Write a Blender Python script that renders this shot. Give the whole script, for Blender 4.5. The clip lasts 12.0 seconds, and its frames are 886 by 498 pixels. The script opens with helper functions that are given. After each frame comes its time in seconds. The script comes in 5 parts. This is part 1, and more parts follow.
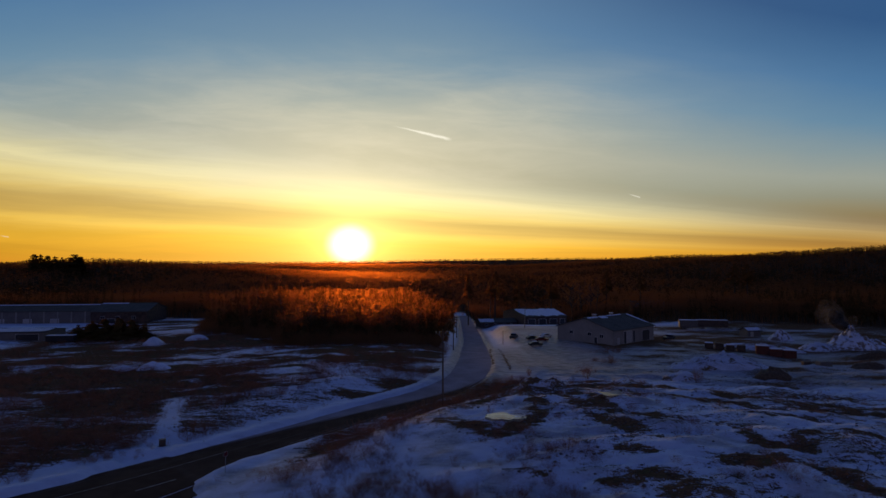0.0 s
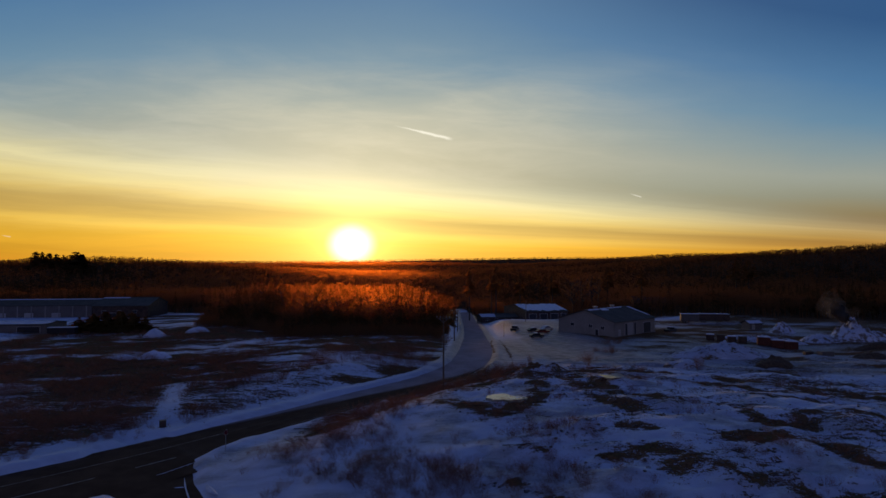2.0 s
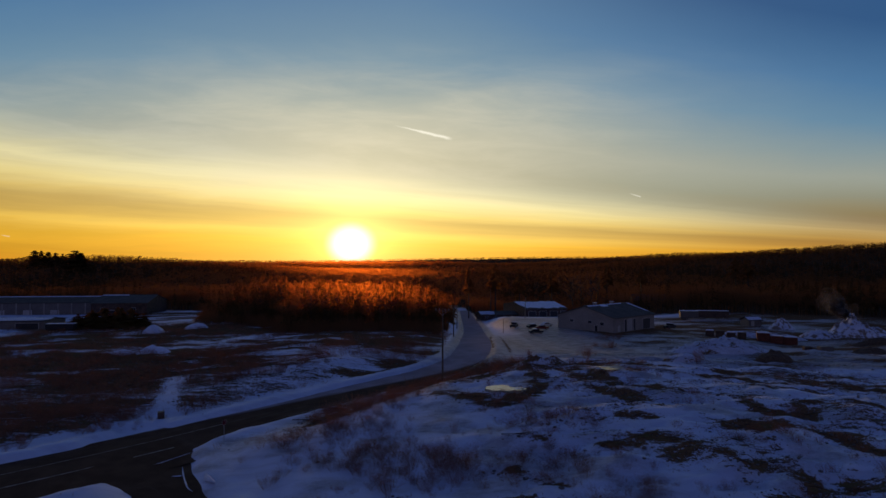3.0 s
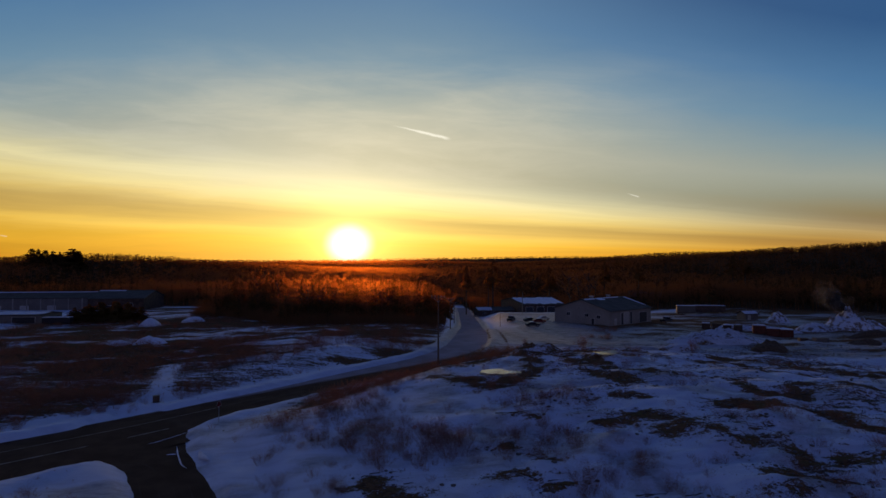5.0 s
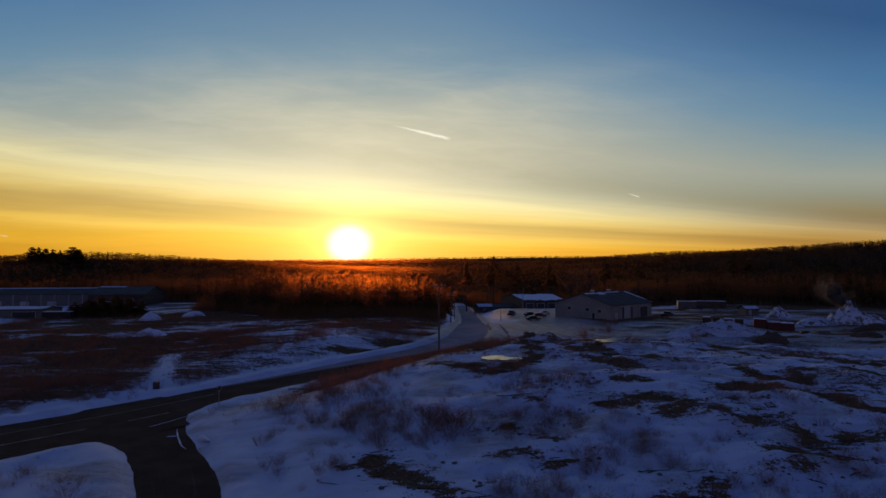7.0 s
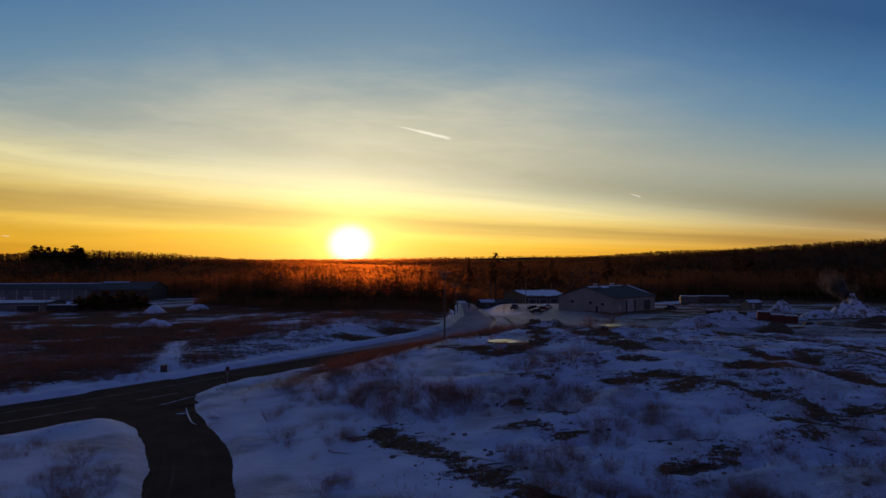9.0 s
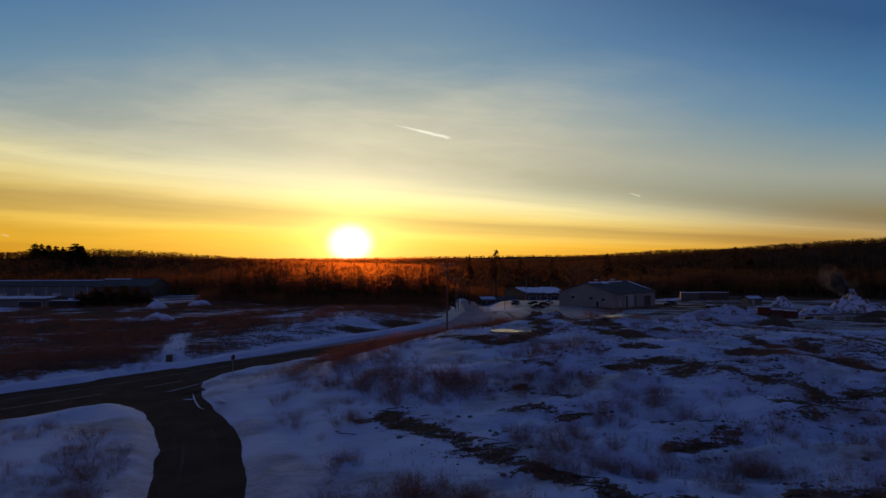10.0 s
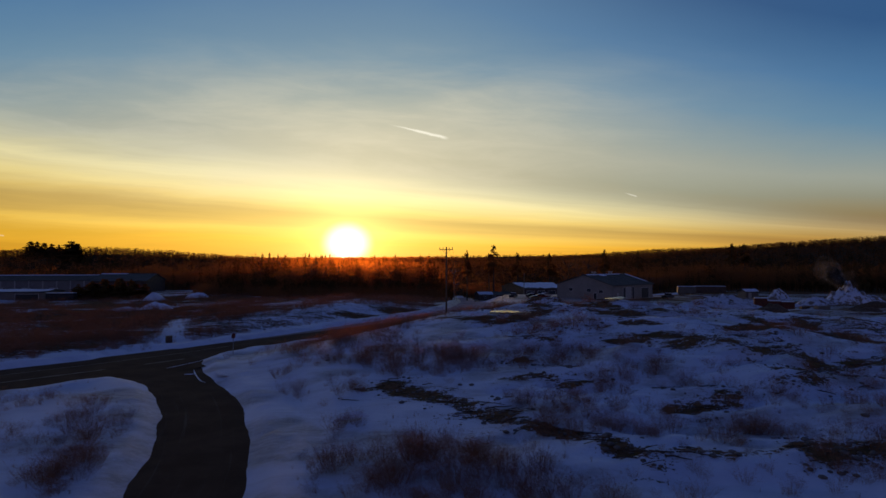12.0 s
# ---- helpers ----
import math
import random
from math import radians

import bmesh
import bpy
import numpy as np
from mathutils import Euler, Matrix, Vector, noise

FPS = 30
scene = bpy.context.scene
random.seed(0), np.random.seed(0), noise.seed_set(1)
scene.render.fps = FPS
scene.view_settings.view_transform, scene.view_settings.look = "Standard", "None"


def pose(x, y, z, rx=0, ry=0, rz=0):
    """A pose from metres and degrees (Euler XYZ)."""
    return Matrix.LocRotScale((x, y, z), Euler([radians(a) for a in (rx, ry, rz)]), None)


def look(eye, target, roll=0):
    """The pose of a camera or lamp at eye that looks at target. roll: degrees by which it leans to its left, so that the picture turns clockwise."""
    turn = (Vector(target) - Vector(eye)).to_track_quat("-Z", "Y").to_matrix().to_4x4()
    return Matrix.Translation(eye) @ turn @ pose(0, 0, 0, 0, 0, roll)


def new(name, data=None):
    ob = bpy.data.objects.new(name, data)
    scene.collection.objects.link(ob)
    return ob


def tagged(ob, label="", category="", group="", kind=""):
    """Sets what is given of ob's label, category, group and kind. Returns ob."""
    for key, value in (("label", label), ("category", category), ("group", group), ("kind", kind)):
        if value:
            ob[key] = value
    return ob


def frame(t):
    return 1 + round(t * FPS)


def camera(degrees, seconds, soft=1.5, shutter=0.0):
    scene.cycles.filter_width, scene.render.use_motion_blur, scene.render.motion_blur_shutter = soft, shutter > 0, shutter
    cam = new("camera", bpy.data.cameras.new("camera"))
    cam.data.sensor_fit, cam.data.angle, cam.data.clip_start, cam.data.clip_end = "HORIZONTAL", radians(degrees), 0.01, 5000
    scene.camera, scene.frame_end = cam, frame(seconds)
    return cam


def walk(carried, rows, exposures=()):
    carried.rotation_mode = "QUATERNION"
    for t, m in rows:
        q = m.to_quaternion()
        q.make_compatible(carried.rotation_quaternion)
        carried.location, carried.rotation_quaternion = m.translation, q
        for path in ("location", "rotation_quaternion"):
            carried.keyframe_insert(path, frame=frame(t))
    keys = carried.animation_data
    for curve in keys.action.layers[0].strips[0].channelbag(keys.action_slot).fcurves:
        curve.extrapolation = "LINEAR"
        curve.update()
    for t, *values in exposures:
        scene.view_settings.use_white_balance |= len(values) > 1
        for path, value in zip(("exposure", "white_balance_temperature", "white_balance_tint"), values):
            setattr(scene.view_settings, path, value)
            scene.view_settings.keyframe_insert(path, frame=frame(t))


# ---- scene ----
cam = camera(76.0, 12.0, soft=1.5)
PATH = [
    (0, (0.12, -0.191, 22.348), (0.12, 1.808, 22.407), 0.0),
    (0.5, (0.274, -0.163, 21.736), (0.268, 1.837, 21.794), -0.0),
    (1, (0.238, -0.181, 21.102), (0.232, 1.818, 21.159), -0.0),
    (1.5, (0.186, -0.077, 20.378), (0.182, 1.922, 20.435), -0.0),
    (2, (0.2, 0.022, 19.74), (0.196, 2.021, 19.798), -0.0),
    (2.5, (0.234, 0.167, 19.106), (0.231, 2.166, 19.164), -0.0),
    (3, (0.253, 0.24, 18.514), (0.251, 2.239, 18.571), -0.0),
    (5, (0.701, 0.151, 16.294), (0.705, 2.15, 16.351), -0.0),
    (5.5, (0.766, 0.219, 15.843), (0.771, 2.218, 15.901), -0.0),
    (6, (0.93, 0.323, 15.336), (0.934, 2.322, 15.394), 0.0),
    (6.5, (0.863, 0.364, 14.834), (0.867, 2.363, 14.891), 0.0),
    (7, (0.635, 0.423, 14.365), (0.638, 2.422, 14.422), 0.0),
    (9, (-0.116, 0.288, 12.084), (-0.117, 2.287, 12.141), 0.0),
    (9.5, (-0.401, -0.044, 11.531), (-0.401, 1.955, 11.587), -0.0),
    (10, (-0.597, -0.332, 10.841), (-0.597, 1.668, 10.896), 0.0),
    (10.5, (-0.802, -0.399, 10.111), (-0.794, 1.6, 10.165), -0.0),
    (11, (-0.908, -0.386, 9.527), (-0.895, 1.613, 9.581), -0.0),
    (11.5, (-0.989, -0.468, 8.912), (-0.978, 1.531, 8.966), 0.0),
    (12, (-1.011, -0.435, 8.206), (-1.0, 1.565, 8.261), 0.0),
]
walk(cam, [(t, look(eye, target, roll)) for t, eye, target, roll in PATH])

# ---- world, sun ----
SUN_AZ, SUN_EL = radians(-9.3), radians(2.1)
SUN_DIR = Vector((math.sin(SUN_AZ) * math.cos(SUN_EL), math.cos(SUN_AZ) * math.cos(SUN_EL), math.sin(SUN_EL)))


def lin(r, g, b):
    """Linear colour of an sRGB one given in 0..255."""
    return tuple((v / 255 / 12.92) if v < 10.3 else ((v / 255 + 0.055) / 1.055) ** 2.4 for v in (r, g, b)) + (1.0,)


class Nodes:
    """Short hand for building node trees."""

    def __init__(self, tree):
        self.tree = tree
        tree.nodes.clear()

    def add(self, kind, **props):
        n = self.tree.nodes.new(kind)
        for k, v in props.items():
            setattr(n, k, v)
        return n

    def put(self, value, socket):
        if isinstance(value, (int, float, tuple, list)):
            socket.default_value = value
        elif value is not None:
            self.tree.links.new(value, socket)

    def math(self, op, a, b=None, c=None, clamp=False):
        n = self.add("ShaderNodeMath", operation=op, use_clamp=clamp)
        for v, s in zip((a, b, c), n.inputs):
            self.put(v, s)
        return n.outputs[0]

    def mix(self, fac, a, b, mode="MIX"):
        n = self.add("ShaderNodeMix", data_type="RGBA", blend_type=mode)
        self.put(fac, n.inputs[0]), self.put(a, n.inputs[6]), self.put(b, n.inputs[7])
        return n.outputs[2]

    def step(self, v, lo, hi):
        n = self.add("ShaderNodeMapRange", interpolation_type="SMOOTHSTEP")
        for value, s in zip((v, lo, hi, 0.0, 1.0), n.inputs):
            self.put(value, s)
        return n.outputs[0]

    def noise(self, vec, scale, detail=4.0, rough=0.55, distort=0.0):
        n = self.add("ShaderNodeTexNoise")
        self.put(vec, n.inputs["Vector"])
        n.inputs["Scale"].default_value, n.inputs["Detail"].default_value = scale, detail
        n.inputs["Roughness"].default_value, n.inputs["Distortion"].default_value = rough, distort
        return n.outputs[0]

    def xyz(self, x, y, z=0.0):
        n = self.add("ShaderNodeCombineXYZ")
        for v, s in zip((x, y, z), n.inputs):
            self.put(v, s)
        return n.outputs[0]

    def ramp(self, fac, stops):
        n = self.add("ShaderNodeValToRGB")
        self.put(fac, n.inputs[0])
        els = n.color_ramp.elements
        for i, (p, c) in enumerate(stops):
            e = els[i] if i < 2 else els.new(p)
            e.position, e.color = p, c
        return n.outputs[0]


def build_sky():
    """A winter sunset: yellow cirrus bands low round the sun, blue above, deep blue overhead and behind."""
    world = bpy.data.worlds.new("sky")
    scene.world = world
    world.use_nodes = True
    n = Nodes(world.node_tree)
    way = n.add("ShaderNodeTexCoord").outputs["Generated"]
    sep = n.add("ShaderNodeSeparateXYZ")
    n.put(way, sep.inputs[0])
    x, y, z = sep.outputs
    ahead = n.math("MAXIMUM", y, 0.06)
    u, v = n.math("DIVIDE", x, ahead), n.math("DIVIDE", z, ahead)
    # the clear sky, greyed by thin high cloud towards the horizon
    vb = n.math("MULTIPLY", v, n.math("MULTIPLY_ADD", n.step(u, -0.1, 0.85), 0.50, 1.0))
    haze = n.noise(n.xyz(n.math("MULTIPLY", u, 1.6), n.math("MULTIPLY", v, 5.0), 3.0), 1.0, 5.0, 0.6, 0.5)
    vb = n.math("ADD", vb, n.math("MULTIPLY", n.math("SUBTRACT", haze, 0.5), 0.07))
    clear = n.ramp(n.math("DIVIDE", vb, 0.66, clamp=True),
                   [(0.0, lin(206, 132, 40)), (0.06, lin(204, 144, 60)), (0.12, lin(184, 150, 88)), (0.19, lin(162, 151, 114)), (0.27, lin(150, 152, 134)),
                    (0.35, lin(152, 158, 148)), (0.44, lin(130, 149, 155)), (0.56, lin(98, 135, 162)), (0.72, lin(73, 117, 158)), (1.0, lin(46, 86, 132))])
    # cirrus bands, closing up towards the north, with long wavy streaks
    drift = n.noise(n.xyz(n.math("MULTIPLY", u, 1.3), n.math("MULTIPLY", v, 16.0)), 1.0, 5.0, 0.6, 0.6)
    rim = n.math("MULTIPLY_ADD", u, n.math("MULTIPLY_ADD", u, 0.021, -0.110), 0.142)
    s = n.math("DIVIDE", n.math("MULTIPLY", v, 0.235), n.math("MAXIMUM", rim, 0.03))
    s = n.math("ADD", s, n.math("MULTIPLY", n.math("SUBTRACT", drift, 0.5), 0.045))
    band = n.ramp(n.math("DIVIDE", s, 0.3, clamp=True),
                  [(0.0, lin(228, 148, 28)), (0.10, lin(244, 172, 30)), (0.20, lin(250, 188, 48)), (0.28, lin(252, 204, 88)), (0.33, lin(222, 180, 86)),
                   (0.42, lin(206, 170, 88)), (0.48, lin(236, 202, 112)), (0.56, lin(246, 224, 148)), (0.64, lin(240, 226, 168)), (0.72, lin(222, 214, 170)),
                   (0.85, lin(190, 192, 170)), (1.0, lin(165, 176, 174))])
    fibre = n.noise(n.xyz(n.math("MULTIPLY", u, 2.2), n.math("MULTIPLY", s, 46.0), 7.0), 1.0, 4.0, 0.6, 0.3)
    light = n.math("MULTIPLY_ADD", fibre, 0.46, 0.78)
    band = n.mix(1.0, band, n.xyz(light, light, n.math("MULTIPLY_ADD", fibre, 0.4, 0.81)), "MULTIPLY")
    thick = n.math("SUBTRACT", 1.0, n.step(s, 0.195, 0.31))
    thick = n.math("MULTIPLY", thick, n.math("MULTIPLY_ADD", n.step(u, -0.05, 0.75), -0.40, 1.0))
    front = n.mix(thick, clear, band)
    dim = n.math("MULTIPLY", n.step(u, 0.1, 0.8), n.math("SUBTRACT", 1.0, n.step(v, 0.05, 0.16)))
    front = n.mix(1.0, front, n.xyz(n.math("MULTIPLY_ADD", dim, -0.36, 1.0), n.math("MULTIPLY_ADD", dim, -0.48, 1.0), n.math("MULTIPLY_ADD", dim, -0.58, 1.0)), "MULTIPLY")
    west = n.math("MULTIPLY", n.math("SUBTRACT", 1.0, n.step(u, -0.85, -0.35)), n.math("SUBTRACT", 1.0, n.step(v, 0.15, 0.30)))
    west = n.math("MULTIPLY_ADD", west, -0.24, 1.0)
    front = n.mix(1.0, front, n.xyz(west, west, west), "MULTIPLY")
    # thin cream-coloured cloud spread over the sun
    fib = n.noise(n.xyz(n.math("MULTIPLY", n.math("ADD", u, n.math("MULTIPLY", v, 1.4)), 5.0), n.math("MULTIPLY", v, 26.0)), 1.0, 6.0, 0.65, 0.5)
    off = n.math("DIVIDE", n.math("ADD", u, 0.14), 0.42)
    sheet = n.math("EXPONENT", n.math("MULTIPLY", n.math("MULTIPLY", off, off), -1.0))
    sheet = n.math("MULTIPLY", sheet, n.math("MULTIPLY", n.step(v, 0.08, 0.17), n.math("SUBTRACT", 1.0, n.step(n.math("ADD", v, n.math("MULTIPLY", n.math("SUBTRACT", haze, 0.5), 0.2)), 0.22, 0.42))))
    front = n.mix(n.math("MULTIPLY", sheet, n.math("MULTIPLY_ADD", n.step(fib, 0.3, 0.75), 0.22, 0.42)), front, lin(222, 212, 188))
    # fibrous veil high over the sun
    veil = n.math("MULTIPLY", n.step(fib, 0.35, 0.85), n.math("MULTIPLY", n.step(v, 0.14, 0.24), n.math("SUBTRACT", 1.0, n.step(v, 0.26, 0.40))))
    veil = n.math("MULTIPLY", veil, n.math("SUBTRACT", 1.0, n.step(u, -0.1, 0.55)))
    front = n.mix(n.math("MULTIPLY", veil, 0.26), front, lin(198, 198, 186))
    # old vapour trails
    for cu, cv, ang, half, wide, gain in ((-0.038, 0.2365, -13.5, 0.058, 0.0030, 0.75), (0.338, 0.124, -17.0, 0.013, 0.0013, 0.45), (-0.775, 0.052, -10.0, 0.010, 0.0013, 0.3)):
        ca, sa = math.cos(radians(ang)), math.sin(radians(ang))
        du, dv = n.math("SUBTRACT", u, cu), n.math("SUBTRACT", v, cv)
        along = n.math("ADD", n.math("MULTIPLY", du, ca), n.math("MULTIPLY", dv, sa))
        cross = n.math("SUBTRACT", n.math("MULTIPLY", dv, ca), n.math("MULTIPLY", du, sa))
        frayed = n.noise(n.xyz(n.math("MULTIPLY", along, 60.0), n.math("MULTIPLY", cross, 160.0)), 1.0, 4.0)
        cross = n.math("ADD", cross, n.math("MULTIPLY", n.math("SUBTRACT", frayed, 0.5), wide * 1.3))
        thick = n.math("ADD", wide * 0.55, n.math("MULTIPLY", n.step(along, -half, half), wide * 0.5))
        body = n.math("SUBTRACT", 1.0, n.step(n.math("DIVIDE", n.math("ABSOLUTE", cross), thick), 0.0, 1.3))
        ends = n.math("MULTIPLY", n.step(along, -half, -half * 0.1), n.math("SUBTRACT", 1.0, n.step(along, half * 0.7, half)))
        fac = n.math("MULTIPLY", n.math("MULTIPLY", body, ends), gain)
        front = n.mix(fac, front, lin(250, 246, 232))
    # the sun and its aureole
    du, dv = n.math("SUBTRACT", u, math.tan(SUN_AZ)), n.math("SUBTRACT", v, math.tan(SUN_EL) / math.cos(SUN_AZ))
    r = n.math("SQRT", n.math("ADD", n.math("MULTIPLY", du, du), n.math("MULTIPLY", dv, dv)))
    wide_r = n.math("SQRT", n.math("ADD", n.math("MULTIPLY", n.math("MULTIPLY", du, du), 0.30), n.math("MULTIPLY", dv, dv)))
    for dist, reach, colour in ((r, 0.30, (0.25, 0.21, 0.09, 1)), (wide_r, 0.060, (0.72, 0.48, 0.10, 1)), (r, 0.040, (0.75, 0.58, 0.20, 1))):
        glow = n.math("EXPONENT", n.math("MULTIPLY", dist, -1.0 / reach))
        front = n.mix(1.0, front, n.mix(glow, (0, 0, 0, 1), colour), "ADD")
    core_r = n.math("SQRT", n.math("ADD", n.math("MULTIPLY", n.math("MULTIPLY", du, du), 0.72), n.math("MULTIPLY", dv, dv)))
    disc = n.math("SUBTRACT", 1.0, n.step(core_r, 0.008, 0.044))
    front = n.mix(disc, front, (2.0, 1.9, 1.6, 1))
    # overhead and behind: the clear dusk sky
    dusk = n.add("ShaderNodeTexSky", sky_type="NISHITA", sun_disc=False, sun_elevation=SUN_EL, sun_rotation=SUN_AZ, altitude=100.0)
    back = n.mix(1.0, n.mix(1.0, dusk.outputs[0], (0.030, 0.030, 0.030, 1), "MULTIPLY"), ZENITH, "ADD")
    # the rosy twilight arch low in the sky opposite the sun
    arch = n.math("MULTIPLY", n.step(z, -0.02, 0.10), n.math("SUBTRACT", 1.0, n.step(z, 0.16, 0.55)))
    back = n.mix(1.0, back, n.mix(arch, (0, 0, 0, 1), (0.105, 0.056, 0.044, 1)), "ADD")
    high = n.step(n.math("DIVIDE", z, n.math("MAXIMUM", y, 0.001)), 0.45, 0.95)
    away = n.math("SUBTRACT", 1.0, n.step(y, 0.05, 0.55))
    out = n.mix(n.math("MAXIMUM", high, away), front, back)
    bg = n.add("ShaderNodeBackground")
    n.put(out, bg.inputs[0])
    bg.inputs[1].default_value = 1.0
    n.put(bg.outputs[0], n.add("ShaderNodeOutputWorld").inputs[0])


ZENITH = (0.0112, 0.0300, 0.130, 1)
build_sky()
sun = new("sun", bpy.data.lights.new("sun", "SUN"))
sun.data.energy, sun.data.angle, sun.data.color = 1.15, radians(6.0), (1.0, 0.50, 0.18)
sun.matrix_world = look(SUN_DIR * 300, (0, 0, 0))

# ---- lie of the land ----


def fade(v, lo, hi):
    t = np.clip((np.asarray(v, float) - lo) / (hi - lo), 0, 1)
    return t * t * (3 - 2 * t)


def hill(x, y, cx, cy, sx, sy, h):
    return h * np.exp(-0.5 * (((x - cx) / sx) ** 2 + ((y - cy) / sy) ** 2))


def vnoise(x, y, seed=0):
    """Smooth value noise, 0..1, one cell a metre."""
    x, y = np.asarray(x, float), np.asarray(y, float)
    xi, yi = np.floor(x), np.floor(y)
    fx, fy = x - xi, y - yi
    fx, fy = fx * fx * (3 - 2 * fx), fy * fy * (3 - 2 * fy)

    def h(a, b):
        v = np.sin(a * 127.1 + b * 311.7 + seed * 74.7) * 43758.5453
        return v - np.floor(v)

    top = h(xi, yi) * (1 - fx) + h(xi + 1, yi) * fx
    low = h(xi, yi + 1) * (1 - fx) + h(xi + 1, yi + 1) * fx
    return top * (1 - fy) + low * fy


def fbm(x, y, octaves=4, seed=0):
    total, gain, size = 0, 0.5, 0
    for k in range(octaves):
        total, size = total + gain * vnoise(x * 2**k + 17.3 * k, y * 2**k - 9.1 * k, seed + k), size + gain
        gain *= 0.5
    return total / size


# centre line of the main road: x, y, height
ROAD = [(-140, -32, -3.6), (-92, 13, -3.5), (-45, 60.3, -3.25), (-28, 78.5, -2.8), (-14.5, 93, -2.1), (-1.8, 106.3, -1.4), (4.0, 117, -1.1), (6.6, 129, -1.1),
        (8.4, 148, -1.7), (9.6, 170, -3.2), (11.5, 208, -6.8), (13, 245, -9.2), (15, 330, -13), (17.5, 470, -19)]
SIDE = [(-38.5, 69.5, -3.05), (-32.8, 62.4, -3.1), (-26.2, 55.3, -3.25), (-21.1, 47.4, -3.4), (-17.7, 40, -3.5), (-14.3, 29.5, -3.6), (-11.8, 15, -3.7), (-11, -30, -3.8)]
ROAD_HALF, SIDE_HALF = 4.2, 3.5


def spline(points, step=1.0):
    """A smooth line through points (Catmull-Rom), as an array of rows x, y, z."""
    p = np.array([points[0], *points, points[-1]], float)
    p[0], p[-1] = 2 * p[1] - p[2], 2 * p[-2] - p[-3]
    rows = []
    for i in range(1, len(p) - 2):
        count = max(2, int(np.linalg.norm(p[i + 1, :2] - p[i, :2]) / step))
        t = np.linspace(0, 1, count, endpoint=False)[:, None]
        a, b, c, d = p[i - 1], p[i], p[i + 1], p[i + 2]
        rows.append(0.5 * (2 * b + (c - a) * t + (2 * a - 5 * b + 4 * c - d) * t**2 + (3 * b - a - 3 * c + d) * t**3))
    rows.append(p[-2:-1])
    return np.concatenate(rows)


ROAD_LINE, SIDE_LINE = spline(ROAD, 1.5), spline(SIDE, 1.0)
ROAD_AXIS, SIDE_AXIS = spline(ROAD, 5.0), spline(SIDE, 2.5)


def near_line(x, y, line):
    """Distance to a line of rows x, y, value..., its values there, and the side (1: left of it). Far off, 1e3 and the last row's values."""
    x, y = np.asarray(x, float), np.asarray(y, float)
    lo, hi = line[:, :2].min(0) - 45, line[:, :2].max(0) + 45
    pick = (x > lo[0]) & (x < hi[0]) & (y > lo[1]) & (y < hi[1])
    px, py = x[pick], y[pick]
    best, side = np.full(px.shape, 1e3), np.ones(px.shape)
    values = np.tile(line[-1, 2:], (px.size, 1))
    for a, b in zip(line[:-1], line[1:]):
        u = b - a
        t = np.clip(((px - a[0]) * u[0] + (py - a[1]) * u[1]) / (u[0] ** 2 + u[1] ** 2), 0, 1)
        dx, dy = px - a[0] - t * u[0], py - a[1] - t * u[1]
        d = np.hypot(dx, dy)
        hit = d < best
        best[hit] = d[hit]
        values[hit] = (a[2:] + t[:, None] * u[2:])[hit]
        side[hit] = np.sign(u[0] * dy - u[1] * dx)[hit]
    out_d, out_s = np.full(x.shape, 1e3), np.where(x < 14, 1.0, -1.0)
    out_v = np.tile(line[-1, 2:], (*x.shape, 1))
    out_d[pick], out_s[pick], out_v[pick] = best, side, values
    return out_d, out_v, out_s


def lay(x, y):
    """Height of the land without roads and small relief."""
    z = -3.4 + 0 * x
    z = z + hill(x, y, 27, 85, 30, 24, 4.9) + hill(x, y, 46, 45, 24, 24, 1.6) + hill(x, y, -24, 130, 25, 34, 3.2) + hill(x, y, 23.5, 60.5, 8, 6, 0.75)
    z = z - 1.2 * fade(y, 120, 170) * fade(x, 60, 110) - 1.5 * fade(-x, 80, 150) * fade(y, 120, 220)
    z = z - 13.0 * fade(y, 185, 470) * fade(x, -28, 2) * (1 - fade(x, 75, 145)) * (1 - fade(y, 560, 1100)) - 7 * fade(y, 240, 500)
    z = z + hill(x, y, -560, 800, 330, 170, 30) + hill(x, y, -465, 800, 62, 120, 4.5) + hill(x, y, -330, 1500, 600, 260, 29)
    z = z + hill(x, y, 770, 960, 300, 190, 42) + hill(x, y, 640, 1480, 230, 200, 31.5) + hill(x, y, 1300, 1100, 500, 400, 32)
    z = z + hill(x, y, 420, 3500, 900, 420, 48) + hill(x, y, -1600, 3000, 1100, 600, 44) + hill(x, y, 2300, 3000, 1100, 700, 75)
    z = z - hill(x, y, 107, 170, 10, 11, 1.1)
    far = fade(np.hypot(x, y), 400, 1200)
    return z + far * (fbm(x / 160, y / 160, 3, 5) - 0.5) * 7


def relief(x, y):
    """Heaps, hollows and drifts of the waste ground."""
    rough = fade(x, -8, 14) * fade(y, 22, 34) * (1 - fade(y, 125, 150)) * (1 - fade(x, 75, 130))
    z = rough * ((fbm(x / 9, y / 4.5, 4, 11) - 0.5) * 2.1 + (fbm(x / 2.2, y / 1.3, 3, 12) - 0.5) * 0.7)
    lumps = fade(y, 100, 112) * (1 - fade(y, 200, 230)) * (1 - fade(x, 0, 12))
    z = z + fade(x, 45, 65) * fade(y, 108, 120) * (1 - fade(y, 160, 185)) * (fbm(x / 8, y / 4, 4, 15) - 0.5) * 2.2
    return z + lumps * (fbm(x / 7, y / 4, 4, 13) - 0.5) * 1.5 + (fbm(x / 5, y / 5, 3, 14) - 0.5) * 0.35


